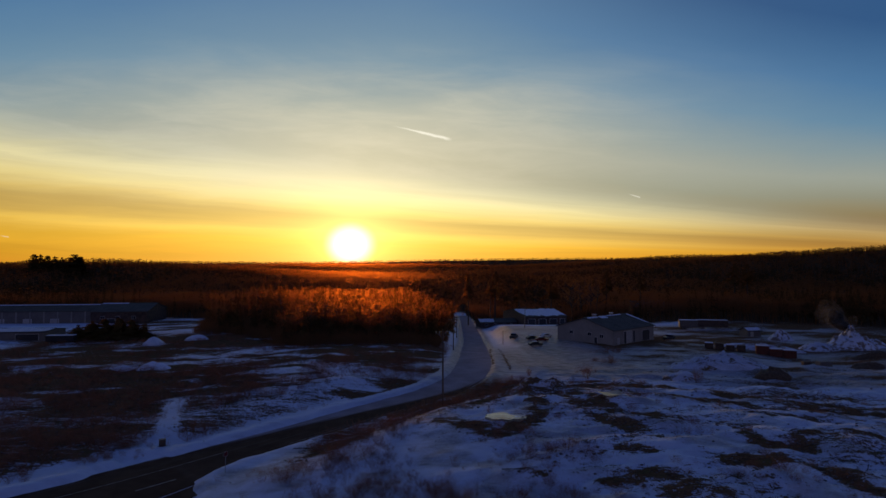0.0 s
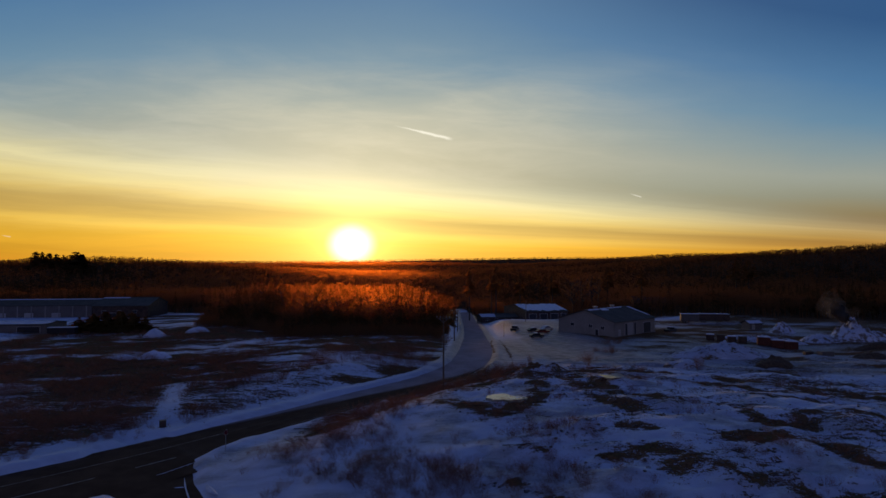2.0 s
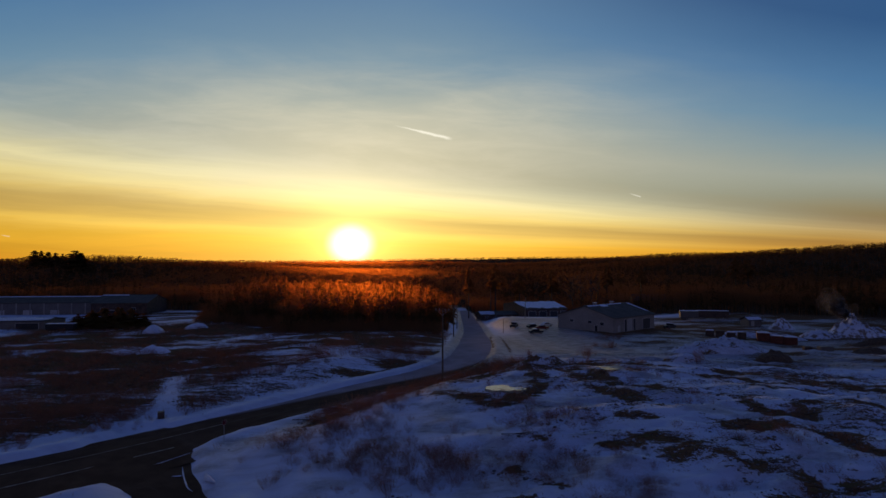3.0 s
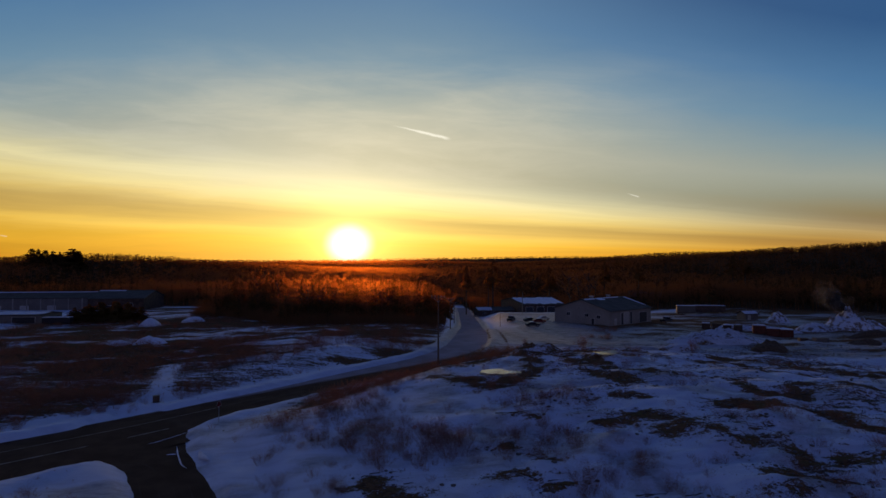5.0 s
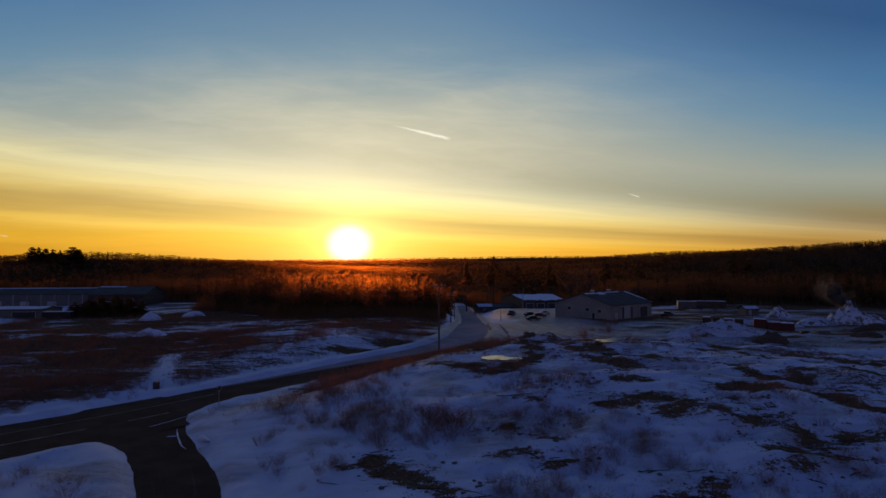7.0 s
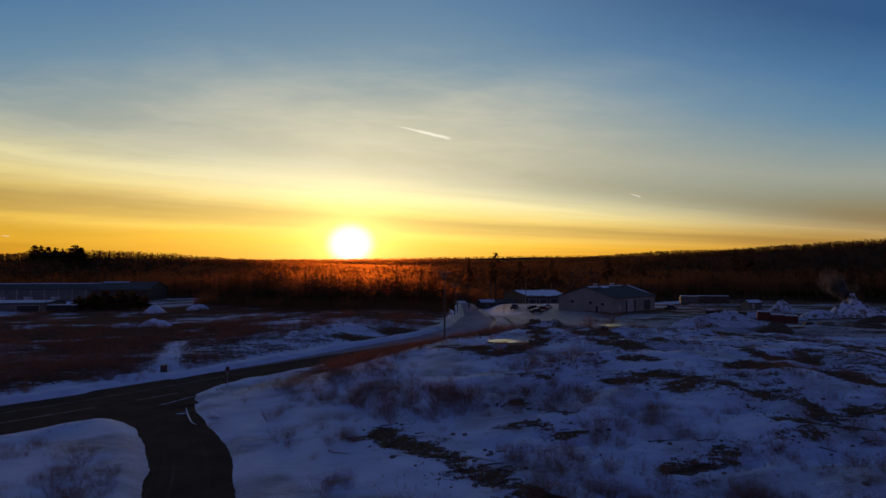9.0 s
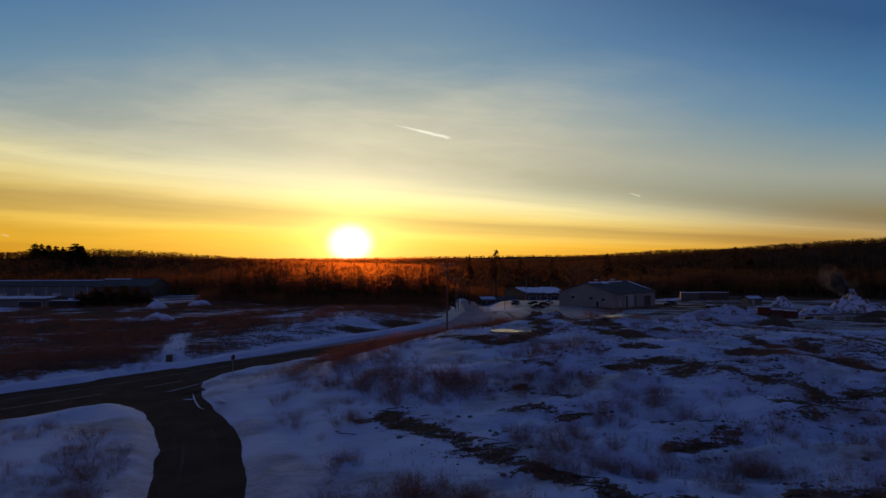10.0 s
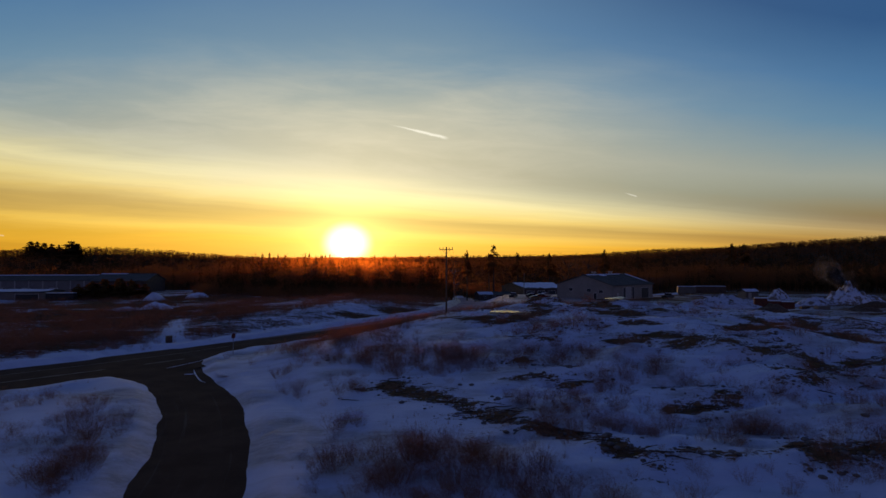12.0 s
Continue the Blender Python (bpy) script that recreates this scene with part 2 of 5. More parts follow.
def side_half(along, west=False):
    """Half width of the side road, by metres from its start: it opens out at the junction, mostly on its east side."""
    return SIDE_HALF + 3.5 * np.where(west, 0.25, 1.0) * (1 - fade(along, 2.0, 22.0)) ** 1.3


SIDE_AXIS = np.c_[SIDE_AXIS, np.r_[0, np.cumsum(np.hypot(*np.diff(SIDE_AXIS[:, :2], axis=0).T))]]


def near_extra(x):
    """The main road is broader on its near side before the junction."""
    return 5.5 * (1 - fade(x, -33, -26))


def road_edge(x, y):
    """Metres outside the nearer road's edge (negative on it), its height, and whether it is the far verge of the main road."""
    d1, v1, side = near_line(x, y, ROAD_AXIS)
    d2, v2, east = near_line(x, y, SIDE_AXIS)
    e1, e2 = d1 - ROAD_HALF - near_extra(x) * (side < 0), d2 - side_half(v2[..., 1], east < 0)
    return np.minimum(e1, e2), np.where(e1 < e2, v1[..., 0], v2[..., 0]), e1, e2, v1[..., 0], v2[..., 0], (side > 0) & (e1 < e2)


def ground_z(x, y, fine=True):
    x, y = np.asarray(x, float), np.asarray(y, float)
    shape = x.shape
    x, y = np.atleast_1d(x), np.atleast_1d(y)
    z = lay(x, y) + (relief(x, y) if fine else 0)
    edge, _, e1, e2, rz, sz, far = road_edge(x, y)
    w = 1 - fade(e1, 1.2, 13)
    z = z * (1 - w) + rz * w
    w = (1 - fade(e2, 1.0, 8)) * fade(e1, 0, 6)
    z = z * (1 - w) + sz * w
    # ploughed banks along both roads, ragged at the foot
    edge = edge + (fbm(x / 3.2, y / 3.2, 3, 22) - 0.5) * 0.8
    lump = 0.35 + 0.9 * fbm(x / 1.9, y / 1.9, 3, 21)
    z = z + np.where(far, 0.62, 0.42) * lump * fade(edge, -0.2, 1.2) * (1 - fade(edge, 1.6, 4.6))
    return (z - 0.28 * (1 - fade(edge, -1.5, 0.6))).reshape(shape)
# ---- end of land ----

# ---- materials ----


def surface(name, c1, c2, scale=2.0, rough=0.8, bump=0.3, fine=None, metal=0.0, c3=None, bump_dist=0.02, object_space=False, worn=(0.55, 0.72)):
    """Two tones mixed by broad noise, broken by finer grain and relief."""
    m = bpy.data.materials.new(name)
    m.use_nodes = True
    n = Nodes(m.node_tree)
    tc = n.add("ShaderNodeTexCoord")
    geo = n.add("ShaderNodeNewGeometry")
    vec = tc.outputs["Object"] if object_space else geo.outputs["Position"]
    broad = n.step(n.noise(vec, scale, 5.0, 0.6), 0.35, 0.65)
    grain = n.noise(vec, fine or scale * 9, 4.0, 0.65)
    col = n.mix(broad, (*c1, 1), (*c2, 1))
    if c3:
        col = n.mix(n.step(grain, *worn), col, (*c3, 1))
    info = n.add("ShaderNodeObjectInfo")
    vary = n.math("MULTIPLY_ADD", info.outputs["Random"], 0.24, 0.88)
    vary = n.math("MULTIPLY", vary, n.math("MULTIPLY_ADD", grain, 0.5, 0.75))
    col = n.mix(1.0, col, n.xyz(vary, vary, vary), "MULTIPLY")
    bsdf = n.add("ShaderNodeBsdfPrincipled")
    n.put(col, bsdf.inputs["Base Color"])
    bsdf.inputs["Metallic"].default_value = metal
    n.put(n.math("MULTIPLY_ADD", grain, 0.2, rough - 0.1), bsdf.inputs["Roughness"])
    bsdf.inputs["Specular IOR Level"].default_value = 0.25
    if bump:
        b = n.add("ShaderNodeBump")
        b.inputs["Strength"].default_value, b.inputs["Distance"].default_value = bump, bump_dist
        n.put(grain, b.inputs["Height"])
        n.put(b.outputs[0], bsdf.inputs["Normal"])
    n.put(bsdf.outputs[0], n.add("ShaderNodeOutputMaterial").inputs[0])
    return m


def ground_material():
    """Snow, worn through to dead grass, brush and soil by the sheet's own bare and dirty layers."""
    m = bpy.data.materials.new("snow_and_soil")
    m.use_nodes = True
    n = Nodes(m.node_tree)
    pos = n.add("ShaderNodeNewGeometry").outputs["Position"]
    att = n.add("ShaderNodeAttribute", attribute_name="cover")
    sep = n.add("ShaderNodeSeparateColor")
    n.put(att.outputs["Color"], sep.inputs[0])
    bare, dirty, wood = sep.outputs
    mapping = n.add("ShaderNodeMapping")
    n.put(pos, mapping.inputs["Vector"])
    mapping.inputs["Rotation"].default_value = (0, 0, radians(14))
    mapping.inputs["Scale"].default_value = (0.35, 1.1, 1.0)
    streak = n.noise(mapping.outputs[0], 1.0, 7.0, 0.68, 0.4)
    speck = n.noise(pos, 2.3, 6.0, 0.7)
    fine = n.noise(pos, 14.0, 3.0, 0.6)
    worn = n.math("ADD", bare, n.math("MULTIPLY", n.math("SUBTRACT", streak, 0.5), 1.5))
    worn = n.math("ADD", worn, n.math("MULTIPLY", n.math("SUBTRACT", speck, 0.5), 1.15))
    tuft = n.noise(pos, 6.5, 5.0, 0.72)
    worn = n.math("ADD", worn, n.math("MULTIPLY", n.math("SUBTRACT", tuft, 0.5), 1.15))
    worn = n.step(worn, 0.46, 0.62)
    soil = n.mix(n.step(speck, 0.35, 0.65), (0.085, 0.053, 0.031, 1), (0.19, 0.112, 0.060, 1))
    soil = n.mix(n.step(streak, 0.50, 0.66), soil, (0.12, 0.10, 0.045, 1))
    snow = n.mix(n.step(n.noise(pos, 0.16, 4.0), 0.3, 0.7), (0.47, 0.55, 0.72, 1), (0.61, 0.68, 0.82, 1))
    crust = n.noise(mapping.outputs[0], 0.55, 6.0, 0.62, 0.6)
    snow = n.mix(n.math("MULTIPLY", n.step(crust, 0.42, 0.72), 0.55), snow, (0.36, 0.41, 0.53, 1))
    grey = n.mix(n.step(streak, 0.3, 0.7), (0.10, 0.085, 0.075, 1), (0.40, 0.385, 0.375, 1))
    snow = n.mix(n.math("MULTIPLY", dirty, n.step(n.math("ADD", speck, n.math("MULTIPLY", dirty, 0.3)), 0.25, 0.75)), snow, grey)
    litter = n.mix(n.step(speck, 0.4, 0.7), (0.08, 0.050, 0.028, 1), (0.15, 0.092, 0.048, 1))
    col = n.mix(worn, snow, soil)
    col = n.mix(wood, col, litter)
    bsdf = n.add("ShaderNodeBsdfPrincipled")
    n.put(col, bsdf.inputs["Base Color"])
    n.put(n.math("MULTIPLY_ADD", worn, 0.25, 0.62), bsdf.inputs["Roughness"])
    n.put(n.math("MULTIPLY_ADD", n.math("MAXIMUM", wood, worn), -0.2, 0.2), bsdf.inputs["Specular IOR Level"])
    h = n.math("ADD", n.math("MULTIPLY", speck, 0.5), n.math("ADD", n.math("MULTIPLY", fine, 0.12), n.math("MULTIPLY", worn, -0.25)))
    b = n.add("ShaderNodeBump")
    b.inputs["Strength"].default_value, b.inputs["Distance"].default_value = 0.7, 0.25
    n.put(h, b.inputs["Height"]), n.put(b.outputs[0], bsdf.inputs["Normal"])
    n.put(bsdf.outputs[0], n.add("ShaderNodeOutputMaterial").inputs[0])
    return m


def asphalt_material():
    """Dark winter asphalt, salt-bleached in streaks along the wheel paths (u across, v along, in metres)."""
    m = bpy.data.materials.new("salted_asphalt")
    m.use_nodes = True
    n = Nodes(m.node_tree)
    pos = n.add("ShaderNodeNewGeometry").outputs["Position"]
    uv = n.add("ShaderNodeUVMap", uv_map="lane").outputs[0]
    sep = n.add("ShaderNodeSeparateXYZ")
    n.put(uv, sep.inputs[0])
    along = n.noise(n.xyz(n.math("MULTIPLY", sep.outputs[0], 1.6), n.math("MULTIPLY", sep.outputs[1], 0.05)), 1.0, 5.0, 0.6, 0.3)
    grain = n.noise(pos, 9.0, 5.0, 0.7)
    patch = n.noise(pos, 0.35, 4.0, 0.6)
    col = n.mix(n.step(patch, 0.35, 0.7), (0.060, 0.036, 0.024, 1), (0.086, 0.054, 0.036, 1))
    col = n.mix(n.math("MULTIPLY", n.step(along, 0.56, 0.74), 0.35), col, (0.17, 0.165, 0.16, 1))
    edge = n.step(n.math("ADD", n.math("ABSOLUTE", sep.outputs[0]), n.math("MULTIPLY", n.math("SUBTRACT", n.noise(pos, 0.8, 5.0, 0.7), 0.5), 2.2)), 4.7, 5.2)
    col = n.mix(n.math("MULTIPLY", edge, 0.6), col, (0.45, 0.46, 0.50, 1))
    place = n.add("ShaderNodeSeparateXYZ")
    n.put(pos, place.inputs[0])
    lane = n.math("ADD", sep.outputs[0], n.math("MULTIPLY_ADD", place.outputs[1], 0.22, -20.9))
    packed = n.step(n.math("ADD", lane, n.math("MULTIPLY_ADD", along, 2.4, -1.2)), 0.0, 1.6)
    tracks = n.math("MULTIPLY_ADD", n.step(n.noise(pos, 0.22, 5.0, 0.65), 0.3, 0.7), 0.3, 0.6)
    col = n.mix(n.math("MULTIPLY", packed, tracks), col, (0.37, 0.33, 0.36, 1))
    v = n.math("MULTIPLY_ADD", grain, 0.5, 0.75)
    col = n.mix(1.0, col, n.xyz(v, v, v), "MULTIPLY")
    bsdf = n.add("ShaderNodeBsdfPrincipled")
    n.put(col, bsdf.inputs["Base Color"])
    bsdf.inputs["Roughness"].default_value, bsdf.inputs["Specular IOR Level"].default_value = 0.95, 0.04
    b = n.add("ShaderNodeBump")
    b.inputs["Strength"].default_value, b.inputs["Distance"].default_value = 0.4, 0.02
    n.put(grain, b.inputs["Height"]), n.put(b.outputs[0], bsdf.inputs["Normal"])
    n.put(bsdf.outputs[0], n.add("ShaderNodeOutputMaterial").inputs[0])
    return m


def twig_material(name, c1, c2, scatter, even=0.0):
    """Bare winter twigs: dark bark, part translucent, plus an added orange glow imitating sun glare."""
    m = bpy.data.materials.new(name)
    m.use_nodes = True
    n = Nodes(m.node_tree)
    geo = n.add("ShaderNodeNewGeometry")
    isle = geo.outputs["Random Per Island"]
    col = n.mix(isle, (*c1, 1), (*c2, 1))
    col = n.mix(n.step(n.noise(geo.outputs["Position"], 0.05, 3.0), 0.35, 0.65), col, n.mix(0.5, col, (*c1, 1)))
    # fine twigs in the mass shade like one soft canopy
    face = n.add("ShaderNodeMix", data_type="VECTOR")
    face.inputs[0].default_value = even
    n.put(geo.outputs["Normal"], face.inputs[4])
    face.inputs[5].default_value = (0.0, -0.94, 0.34)
    unit = n.add("ShaderNodeVectorMath", operation="NORMALIZE")
    n.put(face.outputs[1], unit.inputs[0])
    dif = n.add("ShaderNodeBsdfDiffuse")
    n.put(col, dif.inputs[0]), n.put(unit.outputs[0], dif.inputs["Normal"])
    tra = n.add("ShaderNodeBsdfTranslucent")
    n.put(n.mix(0.5, col, (0.25, 0.12, 0.05, 1)), tra.inputs[0])
    mx = n.add("ShaderNodeMixShader")
    mx.inputs[0].default_value = scatter
    n.put(dif.outputs[0], mx.inputs[1]), n.put(tra.outputs[0], mx.inputs[2])
    # orange-coloured refraction added to imitate the sun's glare over woods and brush
    glare = n.add("ShaderNodeBsdfRefraction")
    n.put((0.90, 0.25, 0.028, 1), glare.inputs["Color"])
    glare.inputs["Roughness"].default_value, glare.inputs["IOR"].default_value = 0.66, 1.24
    n.put(unit.outputs[0], glare.inputs["Normal"])
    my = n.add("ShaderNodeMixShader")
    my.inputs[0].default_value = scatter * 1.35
    n.put(mx.outputs[0], my.inputs[1]), n.put(glare.outputs[0], my.inputs[2])
    mx = my
    n.put(mx.outputs[0], n.add("ShaderNodeOutputMaterial").inputs[0])
    return m


def plain(name, colour, rough=0.5, metal=0.0, bump=0.15, scale=3.0):
    dark = tuple(v * 0.72 for v in colour)
    return surface(name, colour, dark, scale, rough, bump, metal=metal, object_space=True)


MAT = {
    "ground": ground_material(),
    "asphalt": asphalt_material(),
    "line": surface("worn_road_paint", (0.30, 0.28, 0.26), (0.12, 0.11, 0.10), 1.2, 0.8, 0.1),
    "snow": surface("settled_snow", (0.50, 0.57, 0.72), (0.62, 0.68, 0.81), 0.8, 0.6, 0.5, bump_dist=0.06),
    "snow_heap": surface("dirty_heaped_snow", (0.46, 0.53, 0.68), (0.60, 0.66, 0.79), 0.5, 0.65, 0.6, c3=(0.17, 0.135, 0.11), bump_dist=0.2, fine=0.6, worn=(0.46, 0.58)),
    # the last scatter amounts also set how strong the added orange glow is
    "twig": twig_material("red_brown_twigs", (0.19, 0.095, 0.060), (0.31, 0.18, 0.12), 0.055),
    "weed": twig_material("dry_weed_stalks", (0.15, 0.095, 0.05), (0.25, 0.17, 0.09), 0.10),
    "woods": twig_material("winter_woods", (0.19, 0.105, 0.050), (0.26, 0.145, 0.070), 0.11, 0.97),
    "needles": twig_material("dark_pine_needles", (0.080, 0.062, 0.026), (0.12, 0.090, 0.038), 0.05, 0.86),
    "bark": surface("grey_brown_bark", (0.07, 0.052, 0.038), (0.12, 0.095, 0.07), 3.0, 0.9, 0.7, c3=(0.04, 0.03, 0.02)),
    "pale_bark": surface("pale_dead_wood", (0.30, 0.26, 0.20), (0.20, 0.17, 0.13), 3.0, 0.9, 0.5),
    "siding": surface("pale_ribbed_steel_siding", (0.27, 0.26, 0.245), (0.22, 0.215, 0.205), 0.25, 0.55, 0.1),
    "siding_grey": surface("grey_steel_siding", (0.15, 0.145, 0.135), (0.12, 0.115, 0.11), 0.25, 0.6, 0.1),
    "roof": surface("dark_green_grey_metal_roof", (0.070, 0.070, 0.060), (0.10, 0.097, 0.085), 0.3, 0.8, 0.1),
    "roof_grey": surface("grey_metal_roof", (0.062, 0.058, 0.052), (0.085, 0.078, 0.07), 0.3, 0.85, 0.1),
    "trim": plain("white_trim_paint", (0.68, 0.69, 0.70), 0.5),
    "glass": plain("dark_window_glass", (0.015, 0.018, 0.022), 0.08, bump=0.0),
    "door_dark": plain("dark_painted_steel_door", (0.045, 0.05, 0.055), 0.5),
    "door_pale": plain("pale_painted_steel_door", (0.42, 0.43, 0.43), 0.5),
    "concrete": surface("weathered_concrete", (0.30, 0.29, 0.27), (0.22, 0.21, 0.20), 0.8, 0.9, 0.3),
    "rust": surface("rust_red_painted_steel", (0.15, 0.048, 0.034), (0.10, 0.036, 0.027), 0.6, 0.7, 0.3, c3=(0.09, 0.045, 0.03)),
    "brown_steel": surface("dull_brown_steel", (0.10, 0.07, 0.055), (0.06, 0.045, 0.04), 0.6, 0.75, 0.3),
    "white_paint": plain("white_vehicle_paint", (0.62, 0.64, 0.66), 0.35, bump=0.0),
    "dark_paint": plain("dark_vehicle_paint", (0.03, 0.035, 0.045), 0.35, bump=0.0),
    "red_paint": plain("dark_red_vehicle_paint", (0.16, 0.02, 0.02), 0.35, bump=0.0),
    "rubber": plain("black_rubber", (0.02, 0.02, 0.02), 0.9),
    "steel": plain("galvanised_steel", (0.38, 0.39, 0.40), 0.45, metal=0.8),
    "pole": surface("weathered_pole_wood", (0.16, 0.115, 0.075), (0.10, 0.07, 0.05), 2.0, 0.9, 0.5),
    "porcelain": plain("grey_glazed_porcelain", (0.32, 0.32, 0.33), 0.25),
    "wire": plain("black_cable", (0.03, 0.03, 0.03), 0.6),
    "sign_red": plain("red_sign_sheeting", (0.11, 0.010, 0.010), 0.6),
    "sign_back": plain("dull_aluminium_sheet", (0.35, 0.35, 0.36), 0.5, metal=0.6),
    "stone": surface("fieldstone", (0.16, 0.15, 0.14), (0.09, 0.085, 0.08), 2.0, 0.9, 0.6),
    "log": surface("cut_logs", (0.12, 0.085, 0.055), (0.07, 0.05, 0.035), 2.0, 0.9, 0.5),
    "tarp": surface("wet_pale_plastic_sheet", (0.62, 0.48, 0.38), (0.50, 0.38, 0.30), 1.5, 0.14, 0.0),
    "ice": surface("wet_yellowish_ice", (0.40, 0.42, 0.34), (0.30, 0.32, 0.27), 0.7, 0.22, 0.04),
}

# ---- mesh helpers ----


def part(name, bm, material, parent=None, label=""):
    """Links a bmesh as one mesh object, under a thing or a part if given."""
    me = bpy.data.meshes.new(name)
    bm.to_mesh(me)
    bm.free()
    me.materials.append(MAT[material])
    ob = new(name, me)
    if parent is not None:
        ob.parent = parent
    if label:
        ob["label"] = label
    return ob


def thing(name, m, label, category, group="", kind=""):
    ob = new(name)
    ob.matrix_world = m
    return tagged(ob, label, category, group, kind)


def box(bm, lo, hi, bevel=0.0, taper=0.0):
    """A box from corner to corner; taper narrows its top."""
    (x0, y0, z0), (x1, y1, z1) = lo, hi
    tx, ty = taper * (x1 - x0) / 2, taper * (y1 - y0) / 2
    v = [bm.verts.new(p) for p in ((x0, y0, z0), (x1, y0, z0), (x1, y1, z0), (x0, y1, z0),
                                   (x0 + tx, y0 + ty, z1), (x1 - tx, y0 + ty, z1), (x1 - tx, y1 - ty, z1), (x0 + tx, y1 - ty, z1))]
    faces = [bm.faces.new([v[i] for i in f]) for f in ((3, 2, 1, 0), (4, 5, 6, 7), (0, 1, 5, 4), (1, 2, 6, 5), (2, 3, 7, 6), (3, 0, 4, 7))]
    if bevel:
        bmesh.ops.bevel(bm, geom=list({e for f in faces for e in f.edges}), offset=bevel, segments=1, affect="EDGES")
    return bm


def boxes(*pairs, bevel=0.0):
    bm = bmesh.new()
    for lo, hi in pairs:
        box(bm, lo, hi, bevel)
    return bm


def tube(bm, points, radii, sides=8, cap=True):
    """A round bar along points with a radius at each."""
    rings = []
    for i, p in enumerate(points):
        a, b = Vector(points[max(i - 1, 0)]), Vector(points[min(i + 1, len(points) - 1)])
        q = (b - a).to_track_quat("Z", "Y")
        rings.append([bm.verts.new(Vector(p) + q @ Vector((radii[i] * math.cos(k * math.tau / sides), radii[i] * math.sin(k * math.tau / sides), 0))) for k in range(sides)])
    for a, b in zip(rings, rings[1:]):
        for k in range(sides):
            bm.faces.new((a[k], a[(k + 1) % sides], b[(k + 1) % sides], b[k]))
    if cap:
        bm.faces.new(list(reversed(rings[0]))), bm.faces.new(rings[-1])
    return bm


def prism(bm, profile, y0, y1):
    """A closed outline in x and z pushed from y0 to y1."""
    a, b = [bm.verts.new((x, y0, z)) for x, z in profile], [bm.verts.new((x, y1, z)) for x, z in profile]
    n = len(profile)
    bm.faces.new(a), bm.faces.new(list(reversed(b)))
    for k in range(n):
        bm.faces.new((a[(k + 1) % n], a[k], b[k], b[(k + 1) % n]))
    bmesh.ops.recalc_face_normals(bm, faces=bm.faces)
    return bm


def mesh_from(name, verts, faces, material, smooth=False):
    """A mesh object from arrays of verts and of faces that all have the same number of corners."""
    me = bpy.data.meshes.new(name)
    faces = np.asarray(faces, np.int32)
    k = faces.shape[1]
    me.vertices.add(len(verts)), me.loops.add(faces.size), me.polygons.add(len(faces))
    me.vertices.foreach_set("co", np.asarray(verts, np.float32).ravel())
    me.loops.foreach_set("vertex_index", faces.ravel())
    me.polygons.foreach_set("loop_start", np.arange(0, faces.size, k, dtype=np.int32))
    if smooth:
        me.polygons.foreach_set("use_smooth", np.ones(len(faces), bool))
    me.update(calc_edges=True)
    me.materials.append(MAT[material])
    return new(name, me)


def scatter(name, templates, places, material):
    """One mesh of many small plants: places are rows of x, y, z, turn, width, height, template."""
    vs, fs, base = [], [], 0
    places = np.asarray(places, float)
    for k, (tv, tf) in enumerate(templates):
        rows = places[places[:, 6].astype(int) == k]
        if not len(rows):
            continue
        c, s = np.cos(rows[:, 3])[:, None], np.sin(rows[:, 3])[:, None]
        x = (tv[None, :, 0] * c - tv[None, :, 1] * s) * rows[:, 4:5] + rows[:, 0:1]
        y = (tv[None, :, 0] * s + tv[None, :, 1] * c) * rows[:, 4:5] + rows[:, 1:2]
        z = tv[None, :, 2] * rows[:, 5:6] + rows[:, 2:3]
        vs.append(np.stack([x, y, z], -1).reshape(-1, 3))
        fs.append((tf[None] + base + (np.arange(len(rows)) * len(tv))[:, None, None]).reshape(-1, 3))
        base += len(rows) * len(tv)
    return mesh_from(name, np.concatenate(vs), np.concatenate(fs), material)


class Sticks:
    """Gathers thin three-sided sticks and flat sprays of triangles, for plants of unit height."""

    def __init__(self):
        self.v, self.f = [], []

    def stick(self, a, b, ra, rb=0.0):
        a, b = np.asarray(a, float), np.asarray(b, float)
        d = (b - a) / (np.linalg.norm(b - a) + 1e-9)
        p = np.cross(d, (0.31, 0.77, 0.2)); p /= np.linalg.norm(p) + 1e-9
        q, i = np.cross(d, p), len(self.v)
        ring = [math.cos(t) * p + math.sin(t) * q for t in (0, 2.094, 4.189)]
        if rb <= 0:
            self.v += [a + ra * r for r in ring] + [b]
            self.f += [(i, i + 1, i + 3), (i + 1, i + 2, i + 3), (i + 2, i, i + 3)]
        else:
            self.v += [a + ra * r for r in ring] + [b + rb * r for r in ring]
            for k in range(3):
                n = (k + 1) % 3
                self.f += [(i + k, i + n, i + 3 + n), (i + k, i + 3 + n, i + 3 + k)]

    def blade(self, a, b, w):
        """A flat thin triangle."""
        a, b = np.asarray(a, float), np.asarray(b, float)
        p = np.cross(b - a, np.random.normal(size=3)); p *= w / (np.linalg.norm(p) + 1e-9)
        i = len(self.v)
        self.v += [a - p, a + p, b]
        self.f.append((i, i + 1, i + 2))

    def tri(self, a, b, c):
        i = len(self.v)
        self.v += [np.asarray(a, float), np.asarray(b, float), np.asarray(c, float)]
        self.f.append((i, i + 1, i + 2))

    def done(self):
        return np.array(self.v), np.array(self.f)


def ball(rng):
    v = rng.normal(size=3)
    return v / np.linalg.norm(v)


